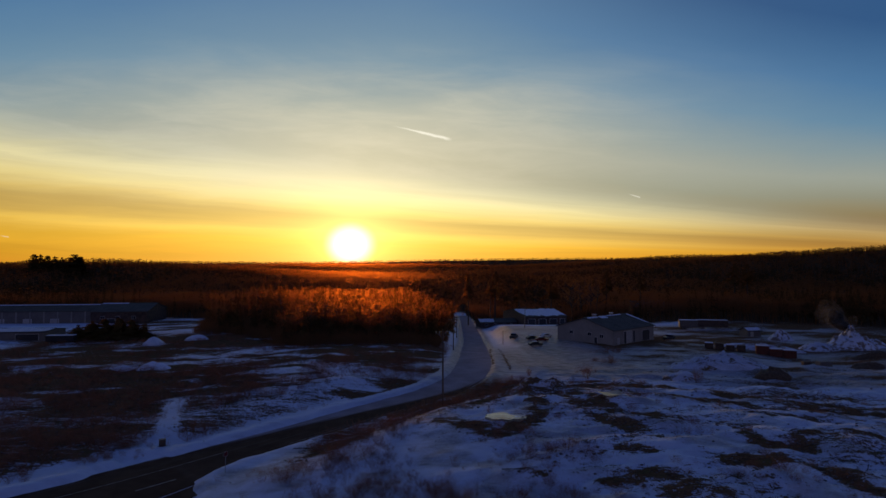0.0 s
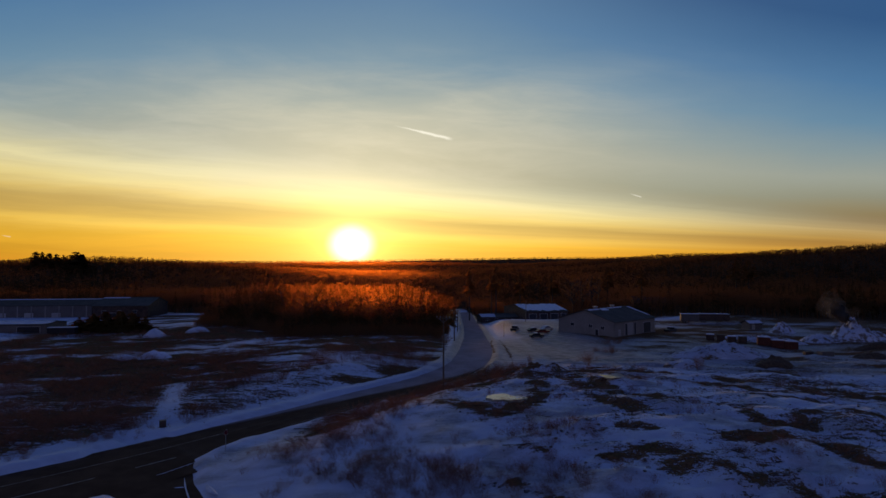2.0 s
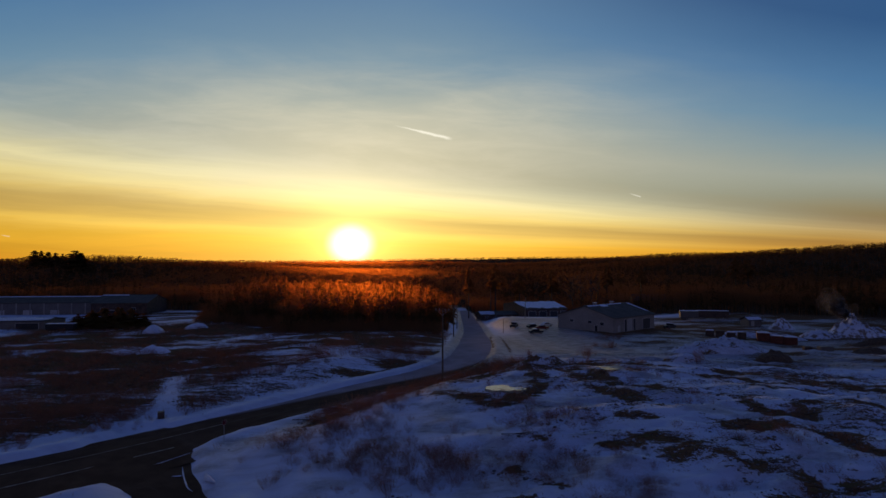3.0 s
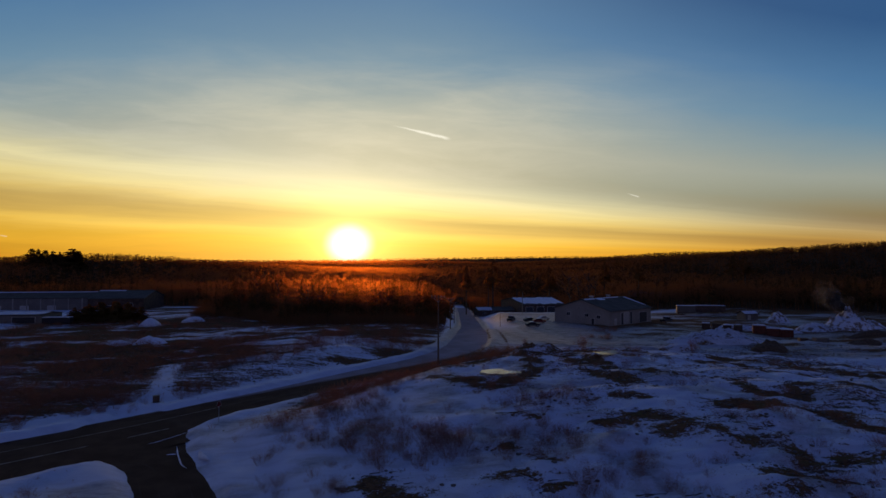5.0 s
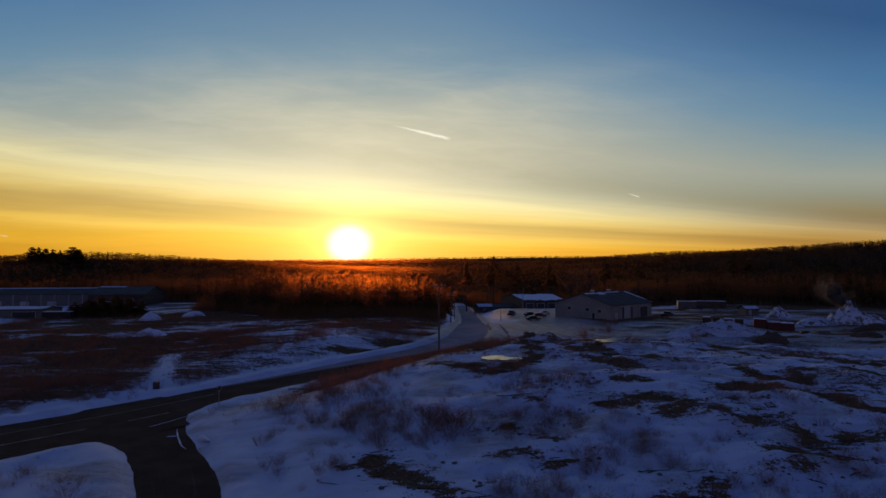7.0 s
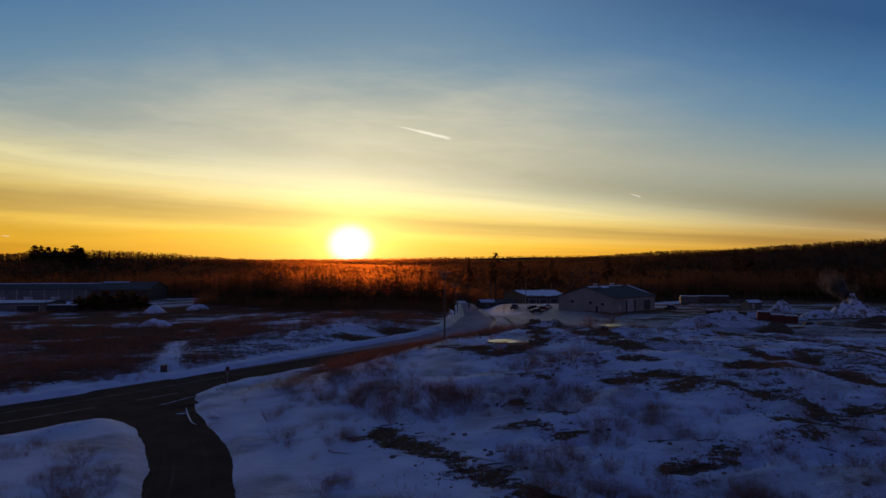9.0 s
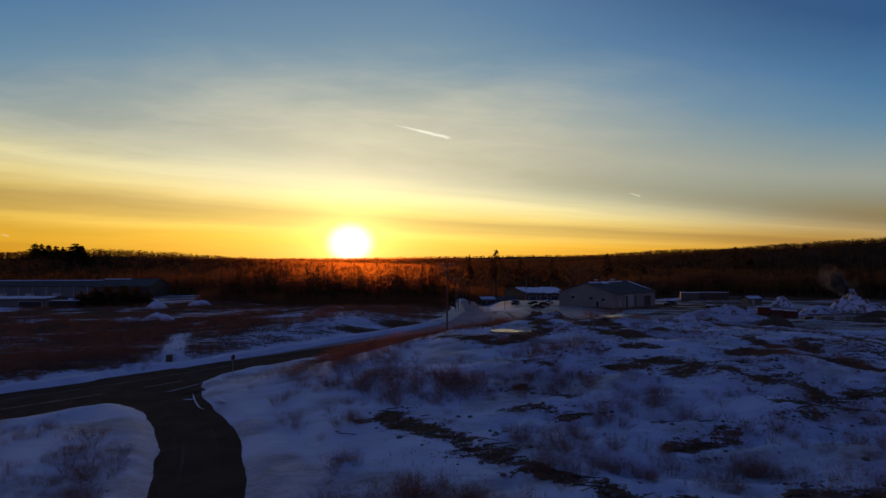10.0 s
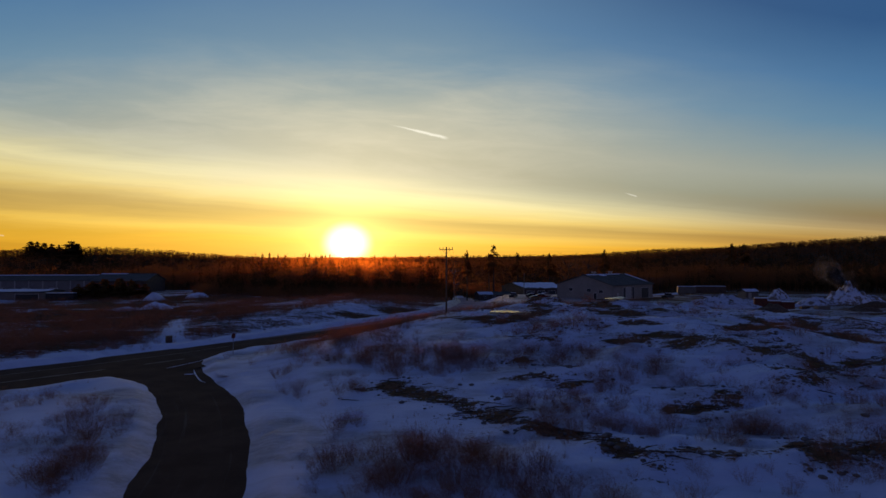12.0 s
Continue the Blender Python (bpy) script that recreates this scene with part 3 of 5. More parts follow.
def bare_tree(seed, limbs=14, twigs=120, spread=0.34, girth=0.022, thin=0.006, far=False):
    """A leafless tree of unit height: trunk and limbs (one part) and fine twigs (the crown)."""
    rng = np.random.RandomState(seed)
    np.random.seed(seed)
    wood, crown, tips = Sticks(), Sticks(), []
    p, d = np.array([0, 0, -0.02]), np.array([0, 0, 1.0])
    fork = rng.uniform(0.45, 0.6)
    spine = [p]
    if far:
        wood.stick(p, (0, 0, 0.9), girth)
    for k in range(0 if far else 4):
        q = np.array([rng.normal() * 0.012 * k, rng.normal() * 0.012 * k, fork * (k + 1) / 4 + 0.1])
        wood.stick(p, q, girth * (1 - 0.18 * k), girth * (1 - 0.18 * (k + 1)))
        p = q
        spine.append(q)
    if not far:
        wood.stick(p, p + (0, 0, 0.25), girth * 0.28, 0.003)
    for k in range(limbs):
        h = rng.uniform(0.28, 0.72)
        a = np.array([0, 0, h])
        ang, up = rng.uniform(0, math.tau), rng.uniform(0.5, 1.3)
        ln = spread * rng.uniform(0.6, 1.1) * (1.15 - abs(h - 0.45))
        mid = a + ln * 0.5 * np.array([math.cos(ang), math.sin(ang), up * 0.7])
        end = mid + ln * 0.55 * np.array([math.cos(ang + rng.normal() * 0.4), math.sin(ang + rng.normal() * 0.4), up])
        end[2] = min(end[2], 0.98)
        if far:
            wood.blade(a, end, girth * 0.4)
        else:
            wood.stick(a, mid, girth * 0.38, girth * 0.22), wood.stick(mid, end, girth * 0.22, 0.002)
        tips += [mid, end, (mid + end) / 2]
    for _ in range(twigs):
        t = tips[rng.randint(len(tips))] + rng.normal(size=3) * 0.02
        e = t + ball(rng) * rng.uniform(0.05, 0.14) + (0, 0, 0.05)
        e[2] = min(e[2], 1.0)
        crown.blade(t, e, thin)
    return wood.done(), crown.done()


def pine_tree(seed, tiers=13, fans=9, base=0.22, width=0.2, ragged=0.35):
    """A conifer of unit height: trunk, and needle fans in uneven tiers."""
    rng = np.random.RandomState(seed)
    np.random.seed(seed)
    wood, crown = Sticks(), Sticks()
    wood.stick((0, 0, -0.02), (0, 0, 0.5), 0.018, 0.011), wood.stick((0, 0, 0.5), (0, 0, 0.98), 0.011, 0.002)
    for i in range(tiers):
        h = base + (1 - base) * (i + rng.uniform(-0.3, 0.3)) / tiers
        reach = width * (1 - (h - base) / (1 - base) * 0.88) * rng.uniform(1 - ragged, 1 + ragged)
        for k in range(fans):
            if rng.rand() < 0.16 * (1 + ragged):
                continue
            ang = rng.uniform(0, math.tau)
            r = reach * rng.uniform(0.65, 1.15)
            out, side = np.array([math.cos(ang), math.sin(ang), 0]), np.array([-math.sin(ang), math.cos(ang), 0])
            root, tip = np.array([0, 0, h + 0.02]), np.array([0, 0, h]) + out * r + (0, 0, rng.uniform(-0.06, 0.03))
            mid = (root + tip) / 2 + (0, 0, 0.015)
            wide = r * rng.uniform(0.28, 0.45)
            crown.tri(root, mid + side * wide, tip), crown.tri(root, tip, mid - side * wide)
            crown.tri(mid + side * wide * 0.8, tip + (0, 0, -0.03), mid + (0, 0, 0.035))
    crown.tri((-0.012, 0, 0.9), (0.012, 0, 0.9), (0, 0, 1.02)), crown.tri((0, -0.012, 0.9), (0, 0.012, 0.9), (0, 0, 1.02))
    return wood.done(), crown.done()


def joined(*pieces):
    vs, fs, base = [], [], 0
    for v, f in pieces:
        vs.append(v), fs.append(f + base)
        base += len(v)
    return np.concatenate(vs), np.concatenate(fs)


def shrub(seed, stems=34, forks=3, lean=0.55, thick=0.010):
    """A bare bush of unit height: stems that fork into fine twigs."""
    rng = np.random.RandomState(seed)
    np.random.seed(seed)
    s = Sticks()
    for _ in range(stems):
        ang, out = rng.uniform(0, math.tau), lean * math.sqrt(rng.rand())
        root = np.array([math.cos(ang), math.sin(ang), 0]) * out * 0.35 + (0, 0, -0.05)
        h = rng.uniform(0.45, 1.0)
        top = np.array([math.cos(ang) * out, math.sin(ang) * out, h]) + rng.normal(size=3) * 0.06
        s.stick(root, top, thick, 0)
        for _ in range(forks):
            a = root + (top - root) * rng.uniform(0.3, 0.9)
            s.blade(a, a + np.array([rng.normal() * 0.15, rng.normal() * 0.15, rng.uniform(0.04, 0.26)]), thick * 0.8)
    return s.done()


# ---- ground ----


def stretch(lo, hi, fine_lo, fine_hi, step, grow=1.09):
    """Grid lines: even inside the fine stretch, then ever wider."""
    mid = list(np.arange(fine_lo, fine_hi + step / 2, step))
    for sign, end in ((1, hi), (-1, lo)):
        w, p, side = step, mid[-1] if sign > 0 else mid[0], []
        while sign * (end - p) > 0:
            w *= grow
            p += sign * w
            side.append(p)
        mid = mid + side if sign > 0 else side[::-1] + mid
    return np.array(mid)


def wood_edge(x):
    """How far north the woods begin."""
    return np.interp(x, [-400, -235, -150, -118, -95, -70, -50, -2, 3, 19, 22, 88, 110, 170, 230, 400],
                     [150, 300, 305, 300, 225, 212, 186, 182, 225, 225, 372, 372, 292, 255, 225, 180])


def in_woods(x, y):
    w = fade(y - wood_edge(x) - (fbm(x / 13, y / 40, 3, 4) - 0.5) * 30, -4, 6)
    corridor = (np.abs(x - 13.5) < np.where(y > 270, 6.0, 9.5) + fbm(x / 9, y / 9, 2, 3) * 3) & (y < 520)
    return np.where(corridor, 0, w)


# eroded banks, ruts and scraped strips where soil shows, plus painted bank-edge shade: line, width, strength
BELTS = [(((22.4, 55.4), (25.2, 56.5), (27.4, 55.1), (28.9, 52.8), (31.7, 52.5), (32.1, 48.4), (33.5, 48.1)), 2.1, 1.0),
         (((31.6, 62.4), (34.5, 62.0), (37.3, 63.9), (39.7, 63.0), (41.7, 58.2), (42.7, 54.5), (46, 50)), 2.2, 1.0),
         (((30.5, 59.4), (30.0, 57.4), (30.6, 55.5), (32.7, 56.1)), 1.0, 0.75), (((37.7, 77.0), (38.5, 72.6), (38.1, 68.4), (42.5, 67.5), (45.5, 70.1)), 2.0, 0.9),
         (((43.2, 69.9), (48.1, 73.3), (53.2, 73.0), (60, 71)), 1.8, 0.85), (((32.6, 47.7), (36.2, 49.7), (41, 48)), 1.9, 0.9),
         (((42.8, 59.6), (46.2, 59.0), (52, 57)), 2.0, 0.9), (((27.3, 46.7), (29.8, 46.4), (32.9, 45.2)), 1.3, 0.9)]
BANKS = [(((-5.3, 48.8), (-3.7, 46.6), (-0.8, 44.6), (0.9, 42.7), (3.7, 38.9)), 1.9, 1.0), (((3.7, 38.6), (6.6, 35.8), (8.9, 32.7), (10.5, 30.0)), 1.1, 0.95),
         (((6.0, 49.1), (7.9, 49.1), (9.4, 46.9), (11.1, 46.8)), 1.2, 0.95), (((3.9, 55.1), (7.1, 55.2), (8.9, 52.9), (11.0, 50.8)), 0.9, 0.85),
         (((16.0, 40.6), (17.8, 40.6), (20.9, 42.3)), 1.4, 0.95), (((12.4, 31.5), (15.0, 30.6), (18.8, 30.9)), 0.6, 0.75),
         (((19.5, 32.0), (19.6, 30.6), (21.6, 31.2), (24.5, 30.4)), 1.6, 1.0), (((25.6, 43.3), (28.1, 43.8)), 1.1, 0.8),
         (((17.4, 59.3), (19.8, 59.4), (23.6, 59.5)), 2.3, 0.95), (((20.4, 66.0), (23.7, 65.2)), 1.3, 0.85), (((7.5, 62.4), (11.1, 61.1)), 1.0, 0.7)]
RIMS = [(((0.1, 80.2), (3.7, 77.5), (7.8, 73.3), (12.1, 77.4), (14.6, 83.1)), 2.4, 1.0), (((4.1, 87.7), (8.8, 91.3), (12.5, 91.7), (15.0, 85.3)), 2.6, 0.85),
        (((13.0, 95.2), (18.4, 102), (19.5, 90.5), (20.9, 82.0), (22.6, 76.5), (25.9, 73.2)), 2.6, 0.85), (((21.6, 98), (23.4, 85.1), (25.2, 80.0), (30.1, 77.2)), 2.4, 0.85),
        (((20, 111), (29.7, 110.5), (39.0, 111), (46.6, 106), (54.0, 105.3), (63.2, 98.5), (74, 94)), 3.4, 0.95), (((31.2, 90.7), (36, 94), (44, 92), (52, 86)), 2.4, 0.85),
        # 0.5 m lines: the road bank's edge shade painted as soil, and one alongside
        (((44, 82), (52, 81), (60, 84), (70, 80)), 2.4, 0.8), (((15.2, 180), (13.2, 157), (12.2, 136)), 0.5, 0.8), (((17.6, 180), (16.7, 158), (15.3, 127)), 0.5, 0.8),
        (((12.6, 110), (15.2, 104), (22, 102), (30, 103), (38, 103), (47.3, 106), (51, 98)), 4.2, 1.0), (((48, 98), (58, 95), (68, 92), (80, 90)), 4.5, 1.0), (((40, 92), (50, 90), (60, 88)), 2.8, 0.9)]
SCARS = BELTS + BANKS + RIMS


def cover(x, y):
    """Bare soil, trodden dirt and woodland litter, each 0..1."""
    n1 = fbm(x / 11 + 0.25 * y / 11, y / 3.6, 4, 31)
    n2 = fbm(x / 30, y / 16, 3, 32)
    n3 = fbm(x / 2.4, y / 1.5, 3, 33)
    waste = fade(x, 2, 17) * fade(y, 50, 60) * (1 - fade(y, 106, 118)) * (1 - fade(x, 95, 130))
    rim = hill(x, y, 6, 84, 9, 9, 1.0) + hill(x, y, 16, 104, 12, 6, 0.9)
    slope = fade(y, 20, 30) * (1 - fade(y, 48, 56)) * fade(x, -8, 2) * 0.42
    field = (1 - fade(x, -2, 4)) * fade(y, 98, 106) * (1 - fade(y, 215 + 75 * fade(-x, 70, 90), 240 + 75 * fade(-x, 70, 90))) * fade(x, -190, -120) * 1.45
    yard = fade(x, 38, 55) * fade(y, 108, 120) * (1 - fade(y, 262, 285)) * (0.8 + 0.4 * fade(y, 176, 192))
    amount = np.maximum.reduce([waste * 0.62, np.minimum(rim, 1) * 0.8, slope * 0.7, field, yard])
    bare = np.clip(amount * (0.30 + 1.5 * (n1 - 0.38) + 0.9 * (n2 - 0.4)), 0, 1)
    bare = np.maximum(bare, np.minimum(field, 1) * (0.30 + 0.5 * (n1 - 0.4) + 0.55 * (n3 - 0.5)))
    # brushy strip along the near verge and an eroded bank on the slope
    d1, _, side = near_line(x, y, ROAD_AXIS)
    drive = np.exp(-((x + 40.3 + 0.36 * (y - 82)) / 1.6) ** 2) * (y > 74) * (1 - fade(y, 98, 112))
    beyond = (side > 0) * fade(d1 + 2.6 * fade(x, -40, -34), 9.5, 13) * (1 - fade(y, 108, 125)) * fade(y, 50, 60) * (1 - drive)
    bare = np.maximum(bare, beyond * (0.13 + 1.0 * n2 * (0.35 + n1)))
    bare = bare * (1 - (side > 0) * (y < 140) * (1 - fade(d1, 6.0, 7.5)))
    verge = (side < 0) * fade(d1, 3.6, 4.6) * (1 - fade(d1, 12, 17)) * fade(x, -23, -14) * (1 - fade(y, 112, 122))
    bare = np.maximum(bare, verge * (0.32 + 0.8 * n1))
    for line, wide, gain in SCARS:
        d, _, _ = near_line(x, y, np.array([(*p, 0.0) for p in line]))
        bare = np.maximum(bare, (1 - fade(d, wide * 0.3, wide * 1.25)) * gain * (0.22 + 1.15 * n3))
        bare = np.maximum(bare, (1 - fade(d, wide, wide * 3.0)) * gain * (0.05 + 0.55 * n3))
    dirty = fade(y, 112, 122) * (1 - fade(y, 262, 285)) * fade(x, 20, 27) * (0.5 + 0.7 * n2)
    lot = fade(x, 21, 25) * (1 - fade(x, 47, 58)) * fade(y, 122, 128) * (1 - fade(y, 176, 190))
    dirty = np.maximum(dirty, lot * 0.95)
    dirty = np.maximum(dirty, hill(x, y, 8, 128, 9, 20, 1.0))
    dirty = np.maximum(dirty, hill(x, y, 19, 150, 10, 30, 1.0))
    dirty = np.maximum(dirty, 0.85 * (1 - fade(d1, 5.5, 8)) * fade(y, 110, 140))
    # thin litter, trodden snow and stubble over the open slopes
    stubble = fade(fbm(x / 6, y / 4.5, 4, 35), 0.44, 0.66) * fade(y, 22, 28) * (1 - fade(y, 104, 112)) * (side < 0) * fade(d1, 5, 8)
    dirty = np.maximum(dirty, 0.62 * stubble * (0.4 + 1.1 * n3))
    return bare, np.clip(dirty, 0, 1), in_woods(x, y)


def build_ground():
    xs = stretch(-4600, 4600, -58, 74, 0.52, 1.06)
    ys = stretch(-1500, 4750, 24, 120, 0.50, 1.045)
    gx, gy = np.meshgrid(xs, ys)
    z = ground_z(gx.ravel(), gy.ravel())
    nx, ny = len(xs), len(ys)
    i = (np.arange(ny - 1)[:, None] * nx + np.arange(nx - 1)[None]).ravel()
    faces = np.stack([i, i + 1, i + nx + 1, i + nx], 1)
    ob = mesh_from("ground", np.stack([gx.ravel(), gy.ravel(), z], 1), faces, "ground", smooth=True)
    b, d, w = cover(gx.ravel(), gy.ravel())
    att = ob.data.color_attributes.new("cover", "FLOAT_COLOR", "POINT")
    att.data.foreach_set("color", np.stack([b, d, w, np.ones_like(b)], 1).astype(np.float32).ravel())
    return tagged(ob, "snow-covered waste ground with dark brush and soil showing through", "ground", kind="structure")


build_ground()


def ribbon(name, line, half, lift, label, material="asphalt", ragged=0.0):
    """A road surface along a line, with a slightly ragged snowed edge."""
    run = np.r_[0, np.cumsum(np.hypot(*np.diff(line[:, :2], axis=0).T))]
    t = np.gradient(line[:, :2], axis=0)
    t /= np.linalg.norm(t, axis=1)[:, None]
    left = np.stack([-t[:, 1], t[:, 0]], 1)
    h = half(run) if callable(half) else np.full(len(run), half)
    cols = 9
    verts, uv = [], []
    for k in range(cols):
        s = k / (cols - 1) * 2 - 1
        off = s * (h + (ragged * (fbm(run / 2.3, run * 0 + s * 7, 3, 41) - 0.4) if abs(s) > 0.99 else 0))
        if name == "road_main" and s < 0:
            off = off * (h + near_extra(line[:, 0])) / h
        if name == "road_side" and s < 0:
            off = off * (side_half(run, True) + 0.9) / h
        p = line[:, :2] + left * off[:, None]
        verts.append(np.c_[p, line[:, 2] + lift - 0.012 * np.abs(off)])
        dusty = fade(run, 12, 19) if name == "road_side" else 1 - (s < 0) * fade(line[:, 0], -60, -46) * (1 - fade(line[:, 0], -31, -24))
        uv.append(np.stack([s * (ROAD_HALF + 0.9) * dusty, run], 1))
    verts, uv = np.stack(verts, 1).reshape(-1, 3), np.stack(uv, 1).reshape(-1, 2)
    i = (np.arange(len(line) - 1)[:, None] * cols + np.arange(cols - 1)[None]).ravel()
    faces = np.stack([i, i + cols, i + cols + 1, i + 1], 1)[:, ::-1]
    ob = mesh_from(name, verts, faces, material, smooth=True)
    layer = ob.data.uv_layers.new(name="lane")
    layer.data.foreach_set("uv", uv[faces.ravel()].astype(np.float32).ravel())
    return tagged(ob, label, "road", kind="structure")


ribbon("road_main", ROAD_LINE, ROAD_HALF + 0.9, 0.0, "dark salted two-lane asphalt road between ploughed snow banks")
ribbon("road_side", SIDE_LINE, lambda s: side_half(s) + 0.9, -0.11, "bare dark asphalt side road joining the main road")

# ---- woods ----
PINES = [joined(*pine_tree(s, 9, 5, 0.25, 0.17)) for s in range(1, 6)]
LEAFLESS = [joined(*bare_tree(s, 8, 62, 0.36, 0.012, 0.008)) for s in range(11, 19)]
EDGE_TREES = [joined(*bare_tree(s, 13, 170, 0.34, 0.013, 0.0042)) for s in range(41, 49)]
FAR_PINES = [joined(*pine_tree(s, 4, 3, 0.2, 0.20)) for s in range(21, 25)]
FAR_LEAFLESS = [joined(*bare_tree(s, 3, 26, 0.40, 0.018, 0.022, True)) for s in range(31, 37)]


def wood_places(rng, rmin, rmax, gap0, gap_slope, grow):
    """Trees over the country north of the wood edge, thinning out with distance; rows as scatter() takes them."""
    rows = []
    r = rmin
    while r < rmax:
        gap = gap0 + gap_slope * r
        count = int(1.55 * r / gap)
        a = np.linspace(-0.78, 0.77, count) + rng.uniform(-0.5, 0.5, count) * 1.55 / count
        rr = r + rng.uniform(-0.5, 0.5, count) * gap
        x, y = rr * np.sin(a), rr * np.cos(a)
        keep = (in_woods(x, y) > 0.55)
        x, y = x[keep], y[keep]
        if len(x):
            h = (7.5 + 9.0 * fbm(x / 30, y / 30, 3, 51)) * rng.uniform(0.6, 1.15, len(x))
            rows.append(np.stack([x, y, ground_z(x, y, False) - 0.1, rng.uniform(0, math.tau, len(x)), h * grow(rr[keep]), h, rng.rand(len(x))], 1))
        r += gap
    return np.concatenate(rows)


def build_woods():
    rng = np.random.RandomState(7)
    near = wood_places(rng, 178, 430, 2.9, 0.005, lambda r: 1.25)
    far = wood_places(rng, 430, 1900, 2.6, 0.0078, lambda r: 1.35 + r / 650)
    far[:, 5] = far[:, 5] * 0.28 + 7.4
    ridge = wood_places(rng, 1900, 4300, 4.0, 0.0135, lambda r: 1.2 + r / 520)
    ridge[:, 5] = ridge[:, 5] * 0.4 + 7.5
    edge = (near[:, 1] - wood_edge(near[:, 0]) < 34) & (near[:, 0] > -130) & (near[:, 0] < 60)
    rim, near = near[edge], near[~edge]
    rim[:, 5] *= rng.uniform(0.8, 1.12, len(rim))
    for rows, soft, hard in ((rim, EDGE_TREES, PINES), (near, LEAFLESS, PINES), (far, FAR_LEAFLESS, FAR_PINES), (ridge, FAR_LEAFLESS, FAR_PINES)):
        conifer = rng.rand(len(rows)) < 0.18 + 0.5 * (fbm(rows[:, 0] / 120, rows[:, 1] / 120, 2, 52) > 0.52)
        pick = rows[:, 6]
        a, b = rows[~conifer].copy(), rows[conifer].copy()
        a[:, 6], b[:, 6] = np.floor(pick[~conifer] * len(soft)), np.floor(pick[conifer] * len(hard))
        b[:, 5] *= 1.08 if rows is not far and rows is not ridge else 0.98
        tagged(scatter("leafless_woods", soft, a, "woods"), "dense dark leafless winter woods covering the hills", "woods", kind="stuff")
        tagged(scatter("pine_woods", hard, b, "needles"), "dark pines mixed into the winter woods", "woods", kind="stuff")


build_woods()


def arr_mesh(name, data, material, parent):
    ob = mesh_from(name, data[0], data[1], material)
    ob.parent = parent
    return ob


def build_tree(name, kind, x, y, h, wide, seed, label, category, group="", **shape):
    """A tree of its own: trunk with limbs, and a crown of twigs or needle fans."""
    wood, crown = kind(seed, **shape)
    z = float(ground_z(x, y))
    top = thing(name, pose(x, y, z - 0.1, 0, 0, seed * 37 % 360), label, category, group)
    scale = np.array([wide, wide, h])
    arr_mesh("trunk", (wood[0] * scale, wood[1]), "bark", top)
    arr_mesh("crown", (crown[0] * scale, crown[1]), "needles" if kind is pine_tree else "woods", top)
    return top


# pines and bare trees that stand clear of the wood's edge: bearing column, distance, height of the top above the datum
def bearing(col, dist):
    return (col - 784) / 1003.5 * dist, dist


for k, (col, dist, top, wide) in enumerate(((876, 330, 19.6, 0.8), (829, 345, 16.6, 0.6), (919, 352, 15.8, 0.7), (1073, 395, 18.4, 0.75), (1133, 400, 18.0, 0.7),
                                             (1300, 420, 24.0, 1.0), (1322, 430, 24.0, 0.9), (975, 372, 15.4, 0.8), (868, 348, 15.3, 0.6))):
    x, y = bearing(col, dist)
    h = top - float(ground_z(x, y))
    build_tree("pine_tree", pine_tree, x, y, h, h * wide * 1.5, 60 + k, "tall dark ragged pine standing above the woods", "pine tree", "pines along the skyline",
               tiers=11, fans=7, base=0.55, width=0.17, ragged=0.5)
for k, (col, dist, top) in enumerate(((540, 196, 12.6), (552, 200, 11.6), (575, 205, 12.4), (597, 199, 11.4), (655, 196, 11.8), (672, 204, 12.0), (690, 200, 11.6), (745, 215, 12.4),
                                      (498, 230, 13.4), (462, 236, 13.2), (1012, 385, 17.0), (1028, 392, 17.6), (1045, 388, 17.4), (1056, 396, 17.2))):
    x, y = bearing(col, dist)
    h = top - float(ground_z(x, y))
    build_tree("bare_tree", bare_tree, x, y, h, h * 0.85, 80 + k, "leafless tree with fine branches at the wood's edge", "tree", "bare trees at the wood's edge",
               limbs=16, twigs=150, spread=0.30, thin=0.0035)
SPRUCES = [(-133, 205, 4.6), (-130, 203, 5.8), (-127.5, 207, 6.8), (-125, 203, 6.4), (-122.5, 206, 7.4), (-120, 203, 5.6), (-118, 207, 7.0),
           (-115.5, 204, 7.8), (-113.5, 207, 7.0), (-111, 204, 6.6), (-108, 206, 5.2), (-120, 210, 7.2)]
for k, (x, y, h) in enumerate(SPRUCES):
    build_tree("spruce_tree", pine_tree, x, y, h, h * 4.2, 100 + k, "dense dark spruce in front of the long warehouse", "spruce tree", "spruces by the warehouse",
               tiers=14, fans=20, base=0.03, width=0.2, ragged=0.55)
for k, (col, dist, top, wide) in enumerate(((60, 690, 36.5, 1.9), (72, 690, 36.5, 1.9), (84, 700, 35, 1.8), (97, 700, 34.5, 1.8), (110, 700, 33, 1.7), (132, 673, 36.5, 2.2), (141, 676, 34.0, 1.8))):
    x, y = bearing(col, dist)
    h = top - float(ground_z(x, y))
    build_tree("pine_tree", pine_tree, x, y, h, h * wide, 120 + k, "broad dark pine crowning the distant wooded hill", "pine tree", "pines on the hill",
               tiers=13, fans=26, base=0.05, width=0.38, ragged=0.5)

# ---- brush and weeds ----
SHRUBS = [shrub(s, 36, 6, 0.70, 0.0036) for s in range(201, 207)]
LIGHT_SHRUBS = [shrub(s, 17, 4, 0.70, 0.0062) for s in range(231, 237)]
WEEDS = [shrub(s, 9, 1, 0.22, 0.011) for s in range(211, 216)]


